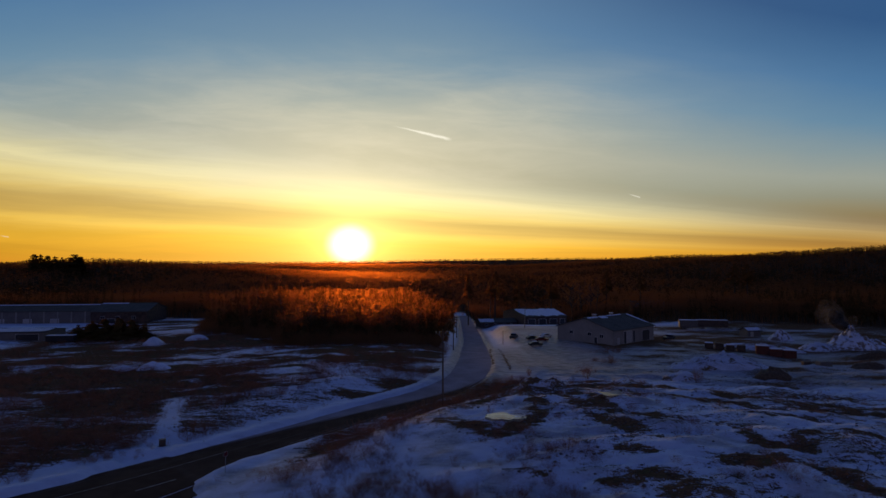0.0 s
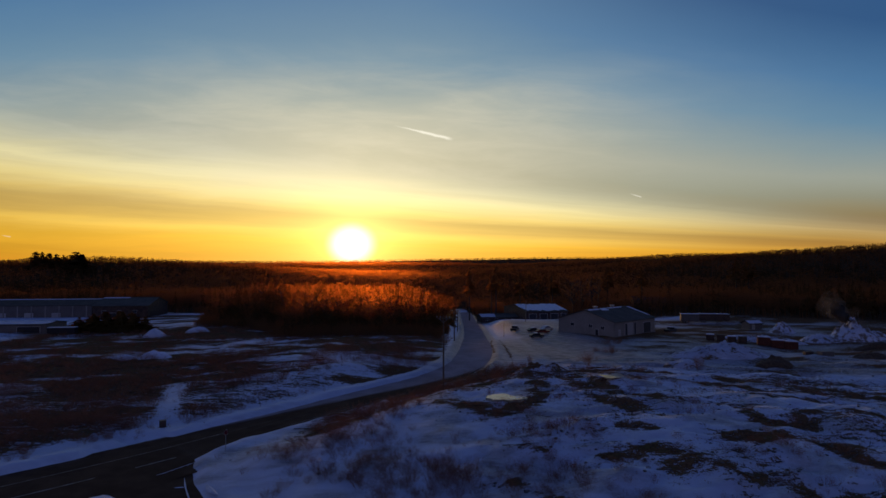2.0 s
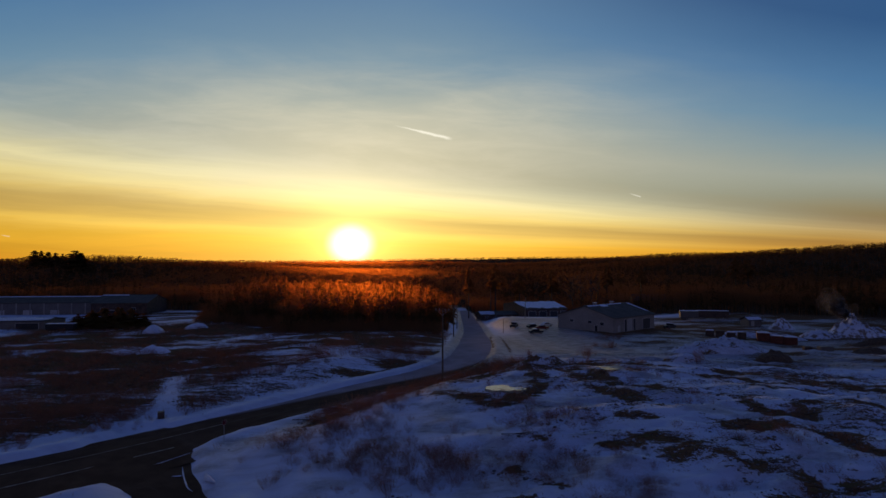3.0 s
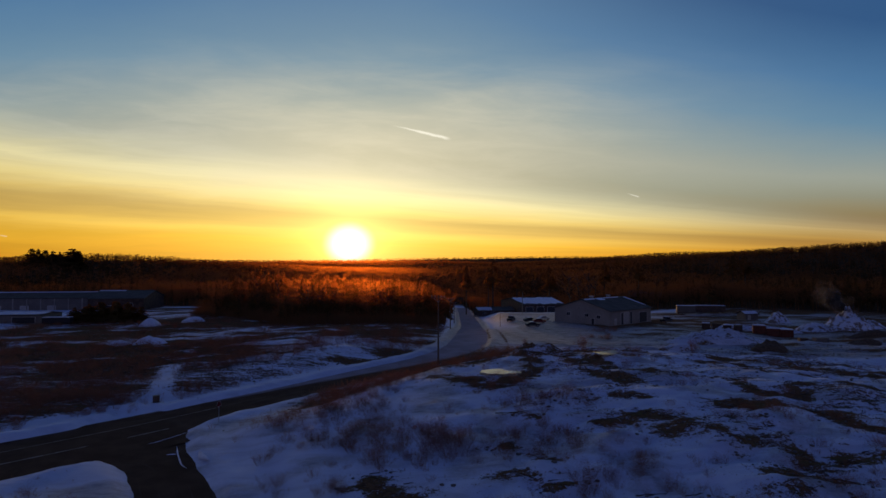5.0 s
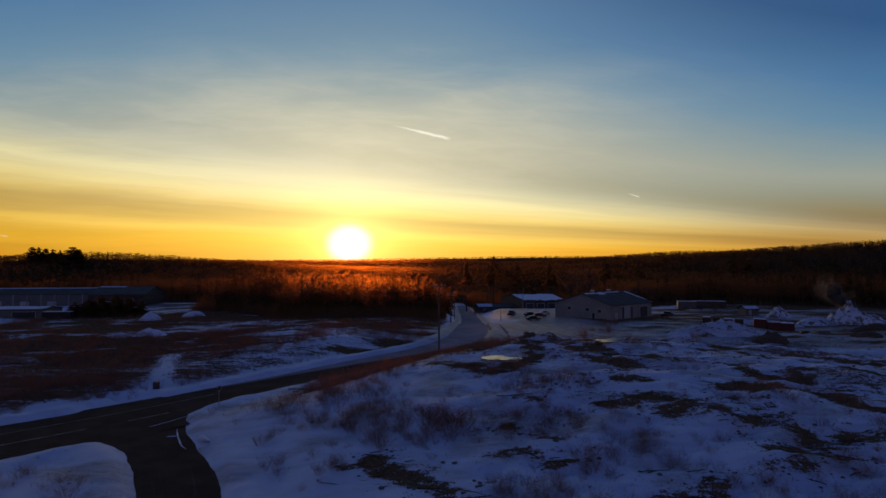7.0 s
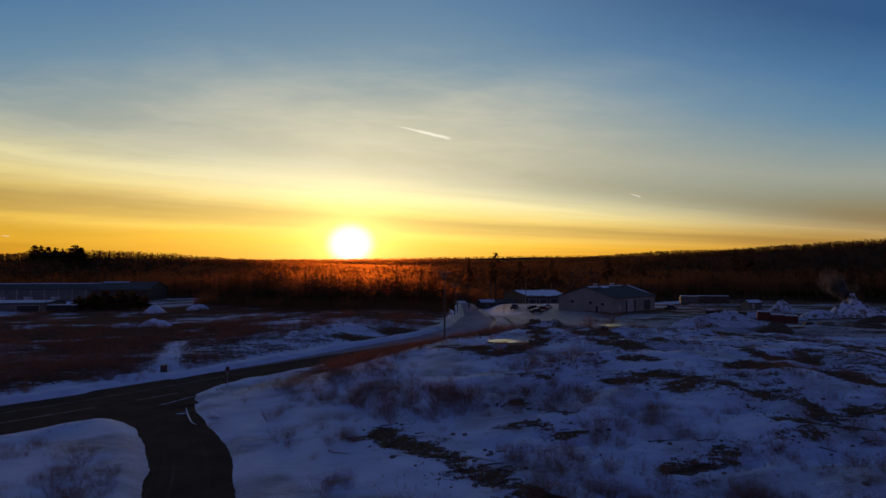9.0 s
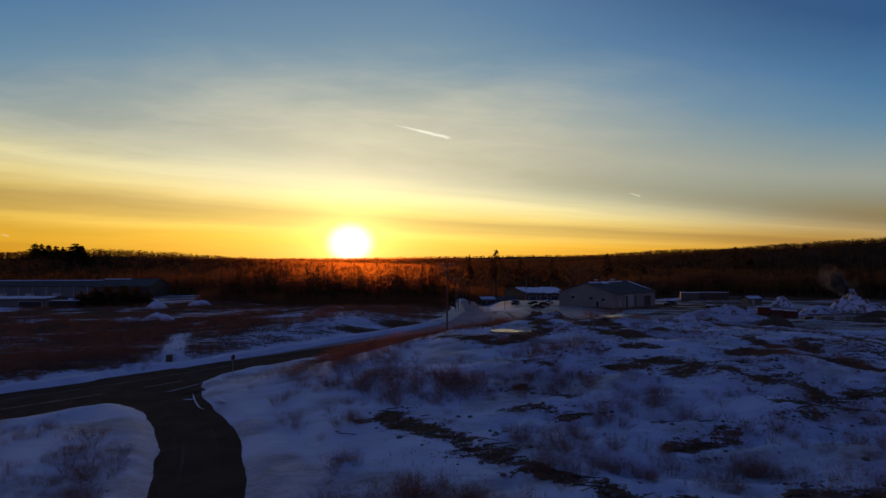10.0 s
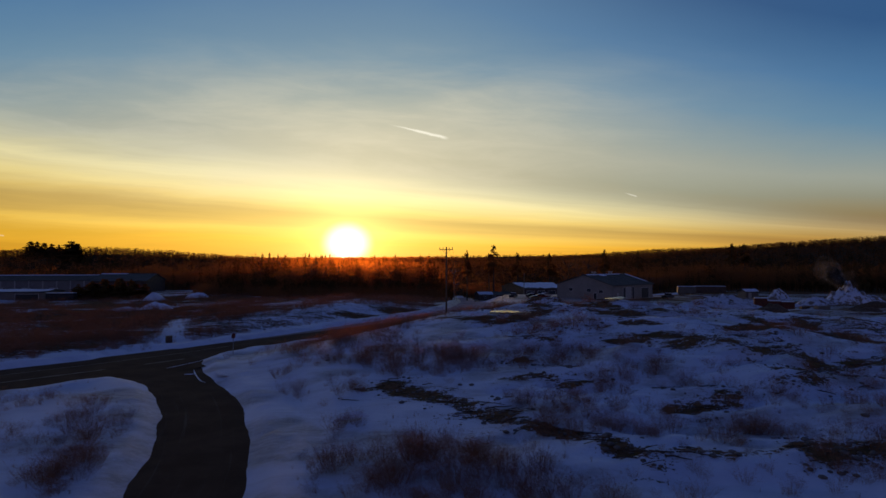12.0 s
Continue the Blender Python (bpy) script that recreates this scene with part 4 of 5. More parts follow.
# thickets of brush: x, y, half widths, strength
VERGE_THICKETS = [(-17.9, 65.5, 3.8, 2.4, 0.8), (-11.2, 69, 4.0, 3.5, 1.5), (-13.7, 59.8, 2.2, 1.8, 0.9), (-6.3, 59.4, 3.4, 3.5, 1.5), (0.7, 56.8, 3.3, 4.0, 1.6),
                  (-5.5, 53.1, 2.3, 2.0, 1.0), (-16.4, 56.7, 1.3, 1.6, 0.8), (-8.9, 48.2, 1.2, 2.5, 0.7), (-14.4, 49.3, 2.2, 2.2, 0.5), (-9, 79, 6, 5, 1.2), (-2, 88, 4, 4, 1.0)]
SLOPE_THICKETS = [(14.3, 65.6, 2.9, 2.0, 1.4), (9.7, 67.1, 2.0, 1.3, 1.0), (13, 53.4, 2.3, 2.2, 1.0), (17.1, 49, 1.6, 2.0, 0.8), (-2.2, 31.6, 3.2, 3.4, 0.75),
                  (-8, 31.6, 1.6, 2.4, 0.8), (3.8, 30.1, 2.2, 1.8, 0.6), (13, 47.1, 2.2, 2.4, 0.8), (12, 38.7, 1.4, 1.2, 0.9), (18.6, 45.1, 1.9, 1.2, 0.9),
                  (23.5, 42.1, 2.2, 1.4, 0.8), (19.1, 35.9, 1.1, 1.3, 0.7), (27.3, 37.4, 1.5, 1.4, 0.9), (50, 167, 5.0, 2.6, 1.4), (42, 150, 4.0, 2.2, 1.2), (33, 131, 2.4, 2.0, 1.2), (55.4, 124, 1.4, 1.6, 1.0)]
CORNER_THICKETS = [(-29, 44.5, 1.5, 1.5, 0.8), (-23.9, 37.8, 1.5, 1.9, 0.65), (-21.8, 32.9, 1.1, 1.5, 0.6), (-21.3, 30.2, 1.3, 1.3, 0.6), (-26.5, 41, 1.3, 1.3, 0.5), (-37, 46, 3.0, 2.5, 0.45), (-31, 37, 2.5, 3.0, 0.4)]


def brush_density(x, y):
    """How thick the brush stands, 0..1."""
    n = fbm(x / 8, y / 6, 3, 61)
    d1, _, side = near_line(x, y, ROAD_AXIS)
    d2, _, _ = near_line(x, y, SIDE_AXIS)
    clear = fade(d1 + 2.6 * fade(x, -22, -13) * (side < 0) * (y < 118), 6.5, 9) * fade(d2, 5, 8)
    left = fade(y, 60, 75) * (side > 0) * (1 - fade(y, 120, 170)) * fade(n, 0.24, 0.48)
    field = (side > 0) * fade(y, 105, 130) * fade(n, 0.40, 0.6) * 0.9 * (y < wood_edge(x) + 4)
    verge = (side < 0) * (1 - fade(d1, 11, 18)) * fade(x, -22, -13) * fade(n, 0.15, 0.38) * (1 - fade(y, 112, 120))
    bush = sum(hill(x, y, cx, cy, rx * 0.75, ry * 0.75, gain) for cx, cy, rx, ry, gain in VERGE_THICKETS + SLOPE_THICKETS)
    corner = sum(hill(x, y, cx, cy, rx, ry, gain) for cx, cy, rx, ry, gain in CORNER_THICKETS) * fade(n, 0.25, 0.5) * fade(d2, 4.2, 5.6)
    rest = fade(x, -12, -5) * fade(y, 22, 30) * (1 - fade(y, 108, 116)) * fade(n, 0.40, 0.62) * (0.62 - 0.32 * fade(x, 8, 16))
    drive = 1 - np.exp(-((x + 40.3 + 0.36 * (y - 82)) / 2.0) ** 2) * (y > 74) * (1 - fade(y, 98, 112))
    return np.clip(np.maximum.reduce([left, field, verge, bush, rest]) * clear + corner, 0, 1) * drive * (in_woods(x, y) < 0.5)


def build_brush():
    rng = np.random.RandomState(5)
    for name, temps, count, keep, hmin, hmax, mat, label, wide in (
            ("brush", SHRUBS + LIGHT_SHRUBS, 52000, 0.34, 0.7, 2.1, "twig", "thickets of bare red-brown brush standing in the snow", 1.1),
            ("weeds", WEEDS, 30000, 0.34, 0.3, 0.95, "weed", "dry weed stalks poking through the snow", 0.9)):
        y = 26 + 190 * rng.rand(count) ** 1.35
        x = (rng.rand(count) * 2 - 1) * (0.82 * y + 4)
        d = brush_density(x, y)
        if name == "weeds":
            d1, _, _ = near_line(x, y, ROAD_AXIS)
            d2, _, _ = near_line(x, y, SIDE_AXIS)
            d = np.maximum(d, 0.40 * fade(fbm(x / 5, y / 4, 3, 66), 0.40, 0.60) * fade(d1, 6, 8) * fade(d2, 5.2, 7.5)) * (y < 125)
        ok = rng.rand(count) < d * keep * (1 + fade(y, 60, 160) * 0.8)
        x, y = x[ok], y[ok]
        h = rng.uniform(hmin, hmax, len(x)) * (0.5 + 0.55 * brush_density(x, y))
        kind = rng.randint(0, 6, len(x)) + np.where(y > 82, 6, 0) if name == "brush" else rng.randint(0, len(temps), len(x))
        rows = np.stack([x, y, ground_z(x, y) - 0.03, rng.uniform(0, math.tau, len(x)), h * wide * rng.uniform(0.8, 1.3, len(x)), h, kind], 1)
        tagged(scatter(name, temps, rows, mat), label, name, kind="stuff")


def build_undergrowth():
    """Tall brush and saplings that fill the foot of the wood's edge."""
    rng = np.random.RandomState(15)
    x = rng.uniform(-130, 2, 1500)
    y = wood_edge(x) + rng.uniform(-9, 16, 1500) + (fbm(x / 13, x * 0, 2, 4) - 0.5) * 14
    h = rng.uniform(1.6, 5.0, 1500)
    rows = np.stack([x, y, ground_z(x, y, False) - 0.1, rng.uniform(0, math.tau, 1500), h * rng.uniform(0.7, 1.1, 1500), h, rng.randint(0, len(THICKET), 1500)], 1)
    tagged(scatter("undergrowth", THICKET, rows, "woods"), "brown saplings and brush along the wood's edge", "undergrowth", kind="stuff")


THICKET = [shrub(s, 20, 5, 0.5, 0.006) for s in range(221, 226)]
build_brush()
build_undergrowth()
for x, y, h, seed in ((29.5, 116.5, 3.4, 241), (52.5, 117.0, 3.6, 242), (48, 166, 2.4, 245), (52, 168, 2.2, 246), (44, 149, 2.6, 243), (18.5, 121, 2.4, 244)):
    verts, faces = shrub(seed, 44, 9, 0.5, 0.0045)
    bush = mesh_from("tall_bush", verts * (h * 0.8, h * 0.8, h), faces, "twig")
    bush.matrix_world = pose(x, y, float(ground_z(x, y)) - 0.05)
    tagged(bush, "tall bare brown bush at the edge of the snowy lot", "bush", "bushes by the lot")

# ---- stones, clods and slash on the waste ground ----


def stone_shape(seed):
    rng = np.random.RandomState(seed)
    bm = bmesh.new()
    bmesh.ops.create_icosphere(bm, subdivisions=1, radius=0.5)
    for v in bm.verts:
        v.co *= rng.uniform(0.75, 1.2)
        v.co.z *= 0.7
    verts = np.array([v.co[:] for v in bm.verts])
    faces = np.array([[v.index for v in f.verts] for f in bm.faces])
    bm.free()
    return verts, faces


def log_shape(seed):
    rng = np.random.RandomState(seed)
    s = Sticks()
    p = np.array([-0.5, 0, 0.05])
    for k in range(3):
        q = p + (0.34, rng.normal() * 0.04, rng.normal() * 0.02)
        s.stick(p, q, 0.030 - 0.006 * k, 0.024 - 0.006 * k)
        p = q
    for _ in range(4):
        a = np.array([rng.uniform(-0.3, 0.4), 0, 0.05])
        s.stick(a, a + (rng.uniform(0.05, 0.2), rng.normal() * 0.12, rng.uniform(0.02, 0.15)), 0.010, 0)
    return s.done()


def build_litter():
    rng = np.random.RandomState(9)
    y = 26 + 110 * rng.rand(60000) ** 1.3
    x = (rng.rand(60000) * 2 - 1) * (0.82 * y + 4)
    b, _, w = cover(x, y)
    d1, _, _ = near_line(x, y, ROAD_AXIS)
    d2, _, _ = near_line(x, y, SIDE_AXIS)
    ok = (rng.rand(60000) < np.clip(b - 0.22, 0, 1) * 0.8 + 0.0015) & (d1 > 5.5) & (d2 > 4.6) & (w < 0.5)
    x, y, b = x[ok], y[ok], b[ok]
    z = ground_z(x, y)
    size = 0.09 + 0.34 * rng.rand(len(x)) ** 3
    turn = rng.uniform(0, math.tau, len(x))
    kind = rng.rand(len(x)) < 0.86
    stones = np.stack([x, y, z + size * 0.1, turn, size * 1.3, size * 0.9, rng.randint(0, 4, len(x))], 1)[kind]
    slash = np.stack([x, y, z + 0.02, rng.normal(0.25, 0.5, len(x)), 0.8 + 2.2 * rng.rand(len(x)) ** 2, 0.8 + 1.2 * rng.rand(len(x)), rng.randint(0, 4, len(x))], 1)[~kind]
    tagged(scatter("stones", [stone_shape(s) for s in range(4)], stones, "stone"), "dark stones and frozen clods lying in the snow", "stones", kind="stuff")
    tagged(scatter("cut_branches", [log_shape(s) for s in range(4)], slash, "log"), "cut branches and slash strewn over the snow", "branches", kind="stuff")


build_litter()

# ---- buildings ----


def gable_building(name, corner, turn, length, width, floor, eave, ridge, label, walls="siding", roof="roof", overhang=0.5, foot=-1.6, category="building"):
    """A steel building; local x runs along its long front, y back into it, z from its floor. The roof pitches to the front and the back."""
    top = thing(name, pose(corner[0], corner[1], floor, 0, 0, turn), label, category)
    e, r, t, h = eave - floor, ridge - floor, 0.25, width / 2
    part("foundation", boxes(((-0.12, -0.12, foot), (length + 0.12, width + 0.12, 0.15))), "concrete", top)
    part("wall", boxes(((0, 0, 0.15), (length, t, e))), walls, top)
    part("wall", boxes(((0, width - t, 0.15), (length, width, e))), walls, top)
    for x0 in (0, length - t):
        bm = bmesh.new()
        # pentagon gable end, turned so that the outline lies across the building
        prof = [(t, 0.15), (width - t, 0.15), (width - t, e), (h, r - 0.05), (t, e)]
        prism(bm, prof, 0, t)
        bmesh.ops.transform(bm, matrix=Matrix(((0, 1, 0, x0), (1, 0, 0, 0), (0, 0, 1, 0), (0, 0, 0, 1))), verts=bm.verts)
        bmesh.ops.recalc_face_normals(bm, faces=bm.faces)
        part("gable_wall", bm, walls, top)
    pitch = (r - e) / h
    for sign in (1, -1):
        bm = bmesh.new()
        y0, z0 = -overhang, e - overhang * pitch
        prof = [(y0, z0), (h, r), (h, r + 0.18), (y0, z0 + 0.18)]
        if sign < 0:
            prof = [(width - y, z) for y, z in prof]
        prism(bm, prof, -overhang, length + overhang)
        bmesh.ops.transform(bm, matrix=Matrix(((0, 1, 0, 0), (1, 0, 0, 0), (0, 0, 1, 0), (0, 0, 0, 1))), verts=bm.verts)
        bmesh.ops.recalc_face_normals(bm, faces=bm.faces)
        slope = part("roof_slope", bm, roof, top)
        # standing seams
        if sign > 0:
            for k in range(int(length / 1.2)):
                x = 0.6 + k * 1.2
                bm = bmesh.new()
                prism(bm, [(y0, z0 + 0.18), (h, r + 0.18), (h, r + 0.24), (y0, z0 + 0.24)], x, x + 0.06)
                bmesh.ops.transform(bm, matrix=Matrix(((0, 1, 0, 0), (1, 0, 0, 0), (0, 0, 1, 0), (0, 0, 0, 1))), verts=bm.verts)
                part("roof_seam", bm, roof, slope)
    part("ridge_cap", boxes(((-overhang, h - 0.3, r + 0.14), (length + overhang, h + 0.3, r + 0.28))), roof, top)
    return top, e, r, pitch


def wall_window(top, x, z, w, h, wall="front", width=0.0):
    """A window on the front wall, or on the near gable at distance x from the front."""
    f = 0.07
    frame_pairs = (((-w / 2 - f, 0, -h / 2 - f), (w / 2 + f, 0.06, -h / 2)), ((-w / 2 - f, 0, h / 2), (w / 2 + f, 0.06, h / 2 + f)),
                   ((-w / 2 - f, 0, -h / 2), (-w / 2, 0.06, h / 2)), ((w / 2, 0, -h / 2), (w / 2 + f, 0.06, h / 2)), ((-0.03, 0, -h / 2), (0.03, 0.06, h / 2)))
    m = pose(x, -0.062, z) if wall == "front" else pose(-0.062, x, z, 0, 0, -90)
    fr = part("window", boxes(*frame_pairs), "trim", top, "white-framed window")
    fr.matrix_local = m
    part("pane", boxes(((-w / 2, 0.01, -h / 2), (w / 2, 0.03, h / 2))), "glass", fr)
    return fr


def wall_door(top, x, w, h, mat="door_dark", wall="front", label=""):
    ob = part("door", boxes(((-w / 2, 0, 0.15), (w / 2, 0.05, h)), bevel=0.01), mat, top, label)
    ob.matrix_local = pose(x, -0.056, 0) if wall == "front" else pose(-0.056, x, 0, 0, 0, -90)
    part("door_frame", boxes(((-w / 2 - 0.1, 0.0, 0.15), (-w / 2, 0.055, h + 0.1)), ((w / 2, 0.0, 0.15), (w / 2 + 0.1, 0.055, h + 0.1)), ((-w / 2, 0.0, h), (w / 2, 0.055, h + 0.1))), "trim", ob)
    if w > 2:
        for k in range(1, 5):
            part("door_rib", boxes(((-w / 2 + 0.05, -0.02, h * k / 5 - 0.03), (w / 2 - 0.05, 0.0, h * k / 5 + 0.03))), mat, ob)
    else:
        part("handle", boxes(((w / 2 - 0.2, -0.06, 1.05), (w / 2 - 0.08, 0.0, 1.12))), "steel", ob)
    return ob


def roof_snow(top, rows, e, pitch, seed):
    """Patches of snow left on the front slope: rows of x0, x1, and y0, y1 up the slope."""
    rng = np.random.RandomState(seed)
    for x0, x1, y0, y1 in rows:
        bm = bmesh.new()
        n = 14
        lo = [(x0 + (x1 - x0) * k / n, y0 + rng.uniform(0, 0.6) * (y1 - y0) * (0.3 if 0 < k < n else 1)) for k in range(n + 1)]
        hi = [(x0 + (x1 - x0) * k / n, y1 - rng.uniform(0, 0.12) * (y1 - y0)) for k in range(n + 1)]
        va = [[bm.verts.new((x, y, e + y * pitch + 0.18 + dz)) for x, y in line] for line, dz in ((lo, 0.03), (hi, 0.03), (hi, 0.16), (lo, 0.12))]
        for a, b in zip(va, va[1:] + va[:1]):
            for k in range(n):
                bm.faces.new((a[k], a[k + 1], b[k + 1], b[k]))
        bm.faces.new([v[0] for v in va]), bm.faces.new([v[-1] for v in reversed(va)])
        bmesh.ops.recalc_face_normals(bm, faces=bm.faces)
        part("roof_snow", bm, "snow", top, "patch of old snow")


# the pale barn-like workshop
barn, e, r, pitch = gable_building("workshop_building", (55, 183), 42, 26, 22, -3.4, 1.4, 4.7,
                                   "pale steel workshop with dark gabled roof and patches of snow")
for x, w, h, mat in ((3.0, 1.0, 2.1, "door_pale"), (7.0, 1.4, 4.0, "door_dark"), (9.6, 2.6, 4.0, "door_pale"), (12.6, 1.4, 4.0, "door_dark"), (20.6, 5.0, 3.6, "door_dark")):
    wall_door(barn, x, w, h, mat)
for y, z in ((4.4, 2.7), (9.0, 3.0), (16.2, 3.1)):
    wall_window(barn, y, z, 1.3, 1.0, "gable")
wall_door(barn, 6.6, 1.1, 2.1, "door_dark", "gable")
roof_snow(barn, [(0.8, 7.0, 9.8, 10.7), (7.5, 11.5, 8.8, 10.7), (12.5, 22, 10.2, 10.7), (25.4, 26.4, 1.5, 10.6)], e, pitch, 3)
for x in (6.0, 16.5):
    v = part("roof_vent", boxes(((x - 0.5, 10.5, r), (x + 0.5, 11.5, r + 0.9)), bevel=0.05), "steel", barn)
    part("vent_cap", boxes(((x - 0.65, 10.35, r + 0.9), (x + 0.65, 11.65, r + 1.02))), "trim", v)

# the snow-roofed store shed lower down
shed, e, r, pitch = gable_building("store_shed", (43.5, 299), 11, 23, 40, -9.6, -4.6, -2.0, "long dark store shed with a snow-covered roof", "brown_steel", "roof_grey", foot=-3)
roof_snow(shed, [(-0.3, 23.3, -0.3, 19.5)], e, pitch, 4)
for x, w in ((3.5, 4.0), (9.5, 4.0), (15.5, 4.0), (20.6, 2.6)):
    wall_door(shed, x, w, 3.8, "door_dark")

# the low building beside the road, its gable end whitened
low, e, r, pitch = gable_building("low_building", (20.5, 305), 11, 20, 11, -11.2, -8.2, -6.8, "low dark building with a snow-whitened roof end", "brown_steel", "roof", foot=-3)
roof_snow(low, [(-0.3, 8.0, -0.3, 5.2)], e, pitch, 5)
for x in (3, 8, 13):
    wall_window(low, x, 1.8, 1.5, 1.0)
wall_door(low, 17, 1.1, 2.1, "door_pale")

# the long warehouse in two heights
ware, e, r, pitch = gable_building("warehouse", (-252, 262), 7, 84, 24, -7.2, 0.6, 2.9, "long pale warehouse with a shallow grey roof", "siding_grey", "roof_grey", foot=-2)
for k in range(14):
    part("pilaster", boxes(((2 + k * 6.1, -0.16, 0.15), (2.5 + k * 6.1, 0, e - 0.1))), "siding", ware)
for x in (44, 56, 68):
    wall_door(ware, x, 3.6, 4.2, "door_pale")
roof_snow(ware, [(-0.3, 84, 10.6, 11.9), (10, 30, 4, 6)], e, pitch, 6)
wing, e, r, pitch = gable_building("warehouse_wing", (-167, 270), 7, 25, 26, -7.0, 0.4, 3.6, "warehouse wing with dull brown walls under a dark roof", "brown_steel", "roof", foot=-2)
for x in (5, 12, 19):
    wall_window(wing, x, 4.6, 1.8, 1.2)
wall_door(wing, 9, 3.4, 4.0, "door_dark")
roof_snow(wing, [(-0.3, 12, 11.4, 12.8)], e, pitch, 7)
hut, e, r, pitch = gable_building("storage_building", (-176, 205), 4, 31, 13, -4.9, -1.9, -1.2, "low storage building under a thick snow-covered roof", "siding_grey", "roof_grey", foot=-2)
roof_snow(hut, [(-0.3, 31.3, -0.3, 6.3)], e, pitch, 8)
wall_door(hut, 25, 8.0, 2.3, "door_dark")
wall_door(hut, 12, 3.0, 2.3, "door_pale")
tiny, e, r, pitch = gable_building("garden_shed", (115, 214), 12, 5.4, 4.5, -4.5, -2.2, -1.2, "small pale shed with snow on its roof", "siding_grey", "roof_grey", foot=-1)
roof_snow(tiny, [(-0.3, 5.7, -0.3, 2.0)], e, pitch, 9)
wall_door(tiny, 1.6, 1.0, 1.9, "door_pale")
far_house, e, r, pitch = gable_building("farm_building", (118, 352), -4, 20, 12, -9.5, -3.2, 0.2, "dim farm building among the trees", "brown_steel", "roof_grey", foot=-3)
wall_door(far_house, 10, 3, 3, "door_dark")

# ---- trailers, containers, vehicles ----


def on_ground(x, y, turn=0.0, sink=0.0):
    return pose(x, y, float(ground_z(x, y)) - sink, 0, 0, turn)


def wheel(parent, x, y, r=0.36, w=0.24):
    bm = bmesh.new()
    tube(bm, [(x, y - w / 2, r), (x, y - w / 2 + 0.04, r), (x, y + w / 2 - 0.04, r), (x, y + w / 2, r)], [r - 0.05, r, r, r - 0.05], 14)
    wh = part("tyre", bm, "rubber", parent)
    bm = bmesh.new()
    tube(bm, [(x, y - w / 2 - 0.015, r), (x, y + w / 2 + 0.015, r)], [r * 0.55, r * 0.55], 10)
    part("rim", bm, "steel", wh)


def container(x, y, turn, length, high, wide, mat, label, group, snow=True):
    """An open-top steel bin with side ribs, or a closed box with snow on top."""
    top = thing("steel_container", on_ground(x, y, turn), label, "container", group)
    bm = bmesh.new()
    box(bm, (-length / 2, -wide / 2, 0.15), (length / 2, wide / 2, high), 0.04)
    part("body", bm, mat, top)
    for k in range(int(length / 0.8) + 1):
        xx = -length / 2 + 0.1 + k * (length - 0.2) / int(length / 0.8)
        part("side_rib", boxes(((xx - 0.06, -wide / 2 - 0.09, 0.15), (xx + 0.06, -wide / 2, high - 0.05))), mat, top)
    for yy in (-wide / 2 + 0.3, wide / 2 - 0.5):
        part("skid", boxes(((-length / 2, yy, -0.1), (length / 2, yy + 0.2, 0.15))), "brown_steel", top)
    part("top_rail", boxes(((-length / 2 - 0.05, -wide / 2 - 0.1, high - 0.12), (length / 2 + 0.05, -wide / 2 - 0.02, high + 0.02))), mat, top)
    if snow:
        bm = bmesh.new()
        box(bm, (-length / 2 + 0.05, -wide / 2 + 0.05, high), (length / 2 - 0.05, wide / 2 - 0.05, high + 0.28), 0.09)
        part("snow_cap", bm, "snow", top, "layer of snow")
    return top


ROW = "bins along the yard"
for k in range(3):
    container(98.2 + k * 3.3, 174.9 - k * 1.5, -25, 3.5, 2.5 - 0.15 * (k % 2), 2.4, "rust", "rust-red steel bin capped with snow", ROW)
for k in range(4):
    container(84.8 + k * 2.75, 181.2 - k * 1.27, -25, 2.4, 1.7 + 0.3 * (k % 2), 2.2, "brown_steel", "dull brown steel bin in the snowy yard", ROW, snow=k % 2 == 0)
container(96.0, 150.2, -8, 2.0, 1.2, 1.4, "brown_steel", "small dark skip standing in the snow", "small skips", False)
container(100.2, 149.6, 6, 3.4, 1.5, 1.7, "siding_grey", "small grey-green skip standing in the snow", "small skips", False)


def trailer(x, y, turn, length, high, wide, mat, label):
    top = thing("box_trailer", on_ground(x, y, turn), label, "trailer")
    bm = bmesh.new()
    box(bm, (-length / 2, -wide / 2, 1.05), (length / 2, wide / 2, high), 0.05)
    part("body", bm, mat, top)
    part("chassis", boxes(((-length / 2 + 0.2, -0.5, 0.8), (length / 2 - 0.2, 0.5, 1.05))), "brown_steel", top)
    for xx in (-length / 2 + 1.4, -length / 2 + 2.6):
        for yy in (-wide / 2 + 0.15, wide / 2 - 0.15):
            wheel(top, xx, yy, 0.5, 0.28)
    for yy in (-0.7, 0.7):
        part("landing_leg", boxes(((length / 2 - 2.2, yy - 0.08, -0.05), (length / 2 - 2.0, yy + 0.08, 0.9))), "steel", top)
    part("snow_cap", box(bmesh.new(), (-length / 2 + 0.05, -wide / 2 + 0.05, high), (length / 2 - 0.05, wide / 2 - 0.05, high + 0.2), 0.07), "snow", top)
    return top


trailer(107.5, 249, -12, 7.5, 3.9, 2.6, "siding_grey", "dull grey box trailer with snow along its top")
trailer(117.2, 247.4, -10, 12.5, 3.6, 2.6, "brown_steel", "long dull brown trailer parked behind the yard")
trailer(-131.5, 196.2, 6, 9.0, 3.0, 2.5, "dark_paint", "dark flat trailer beside the storage building")


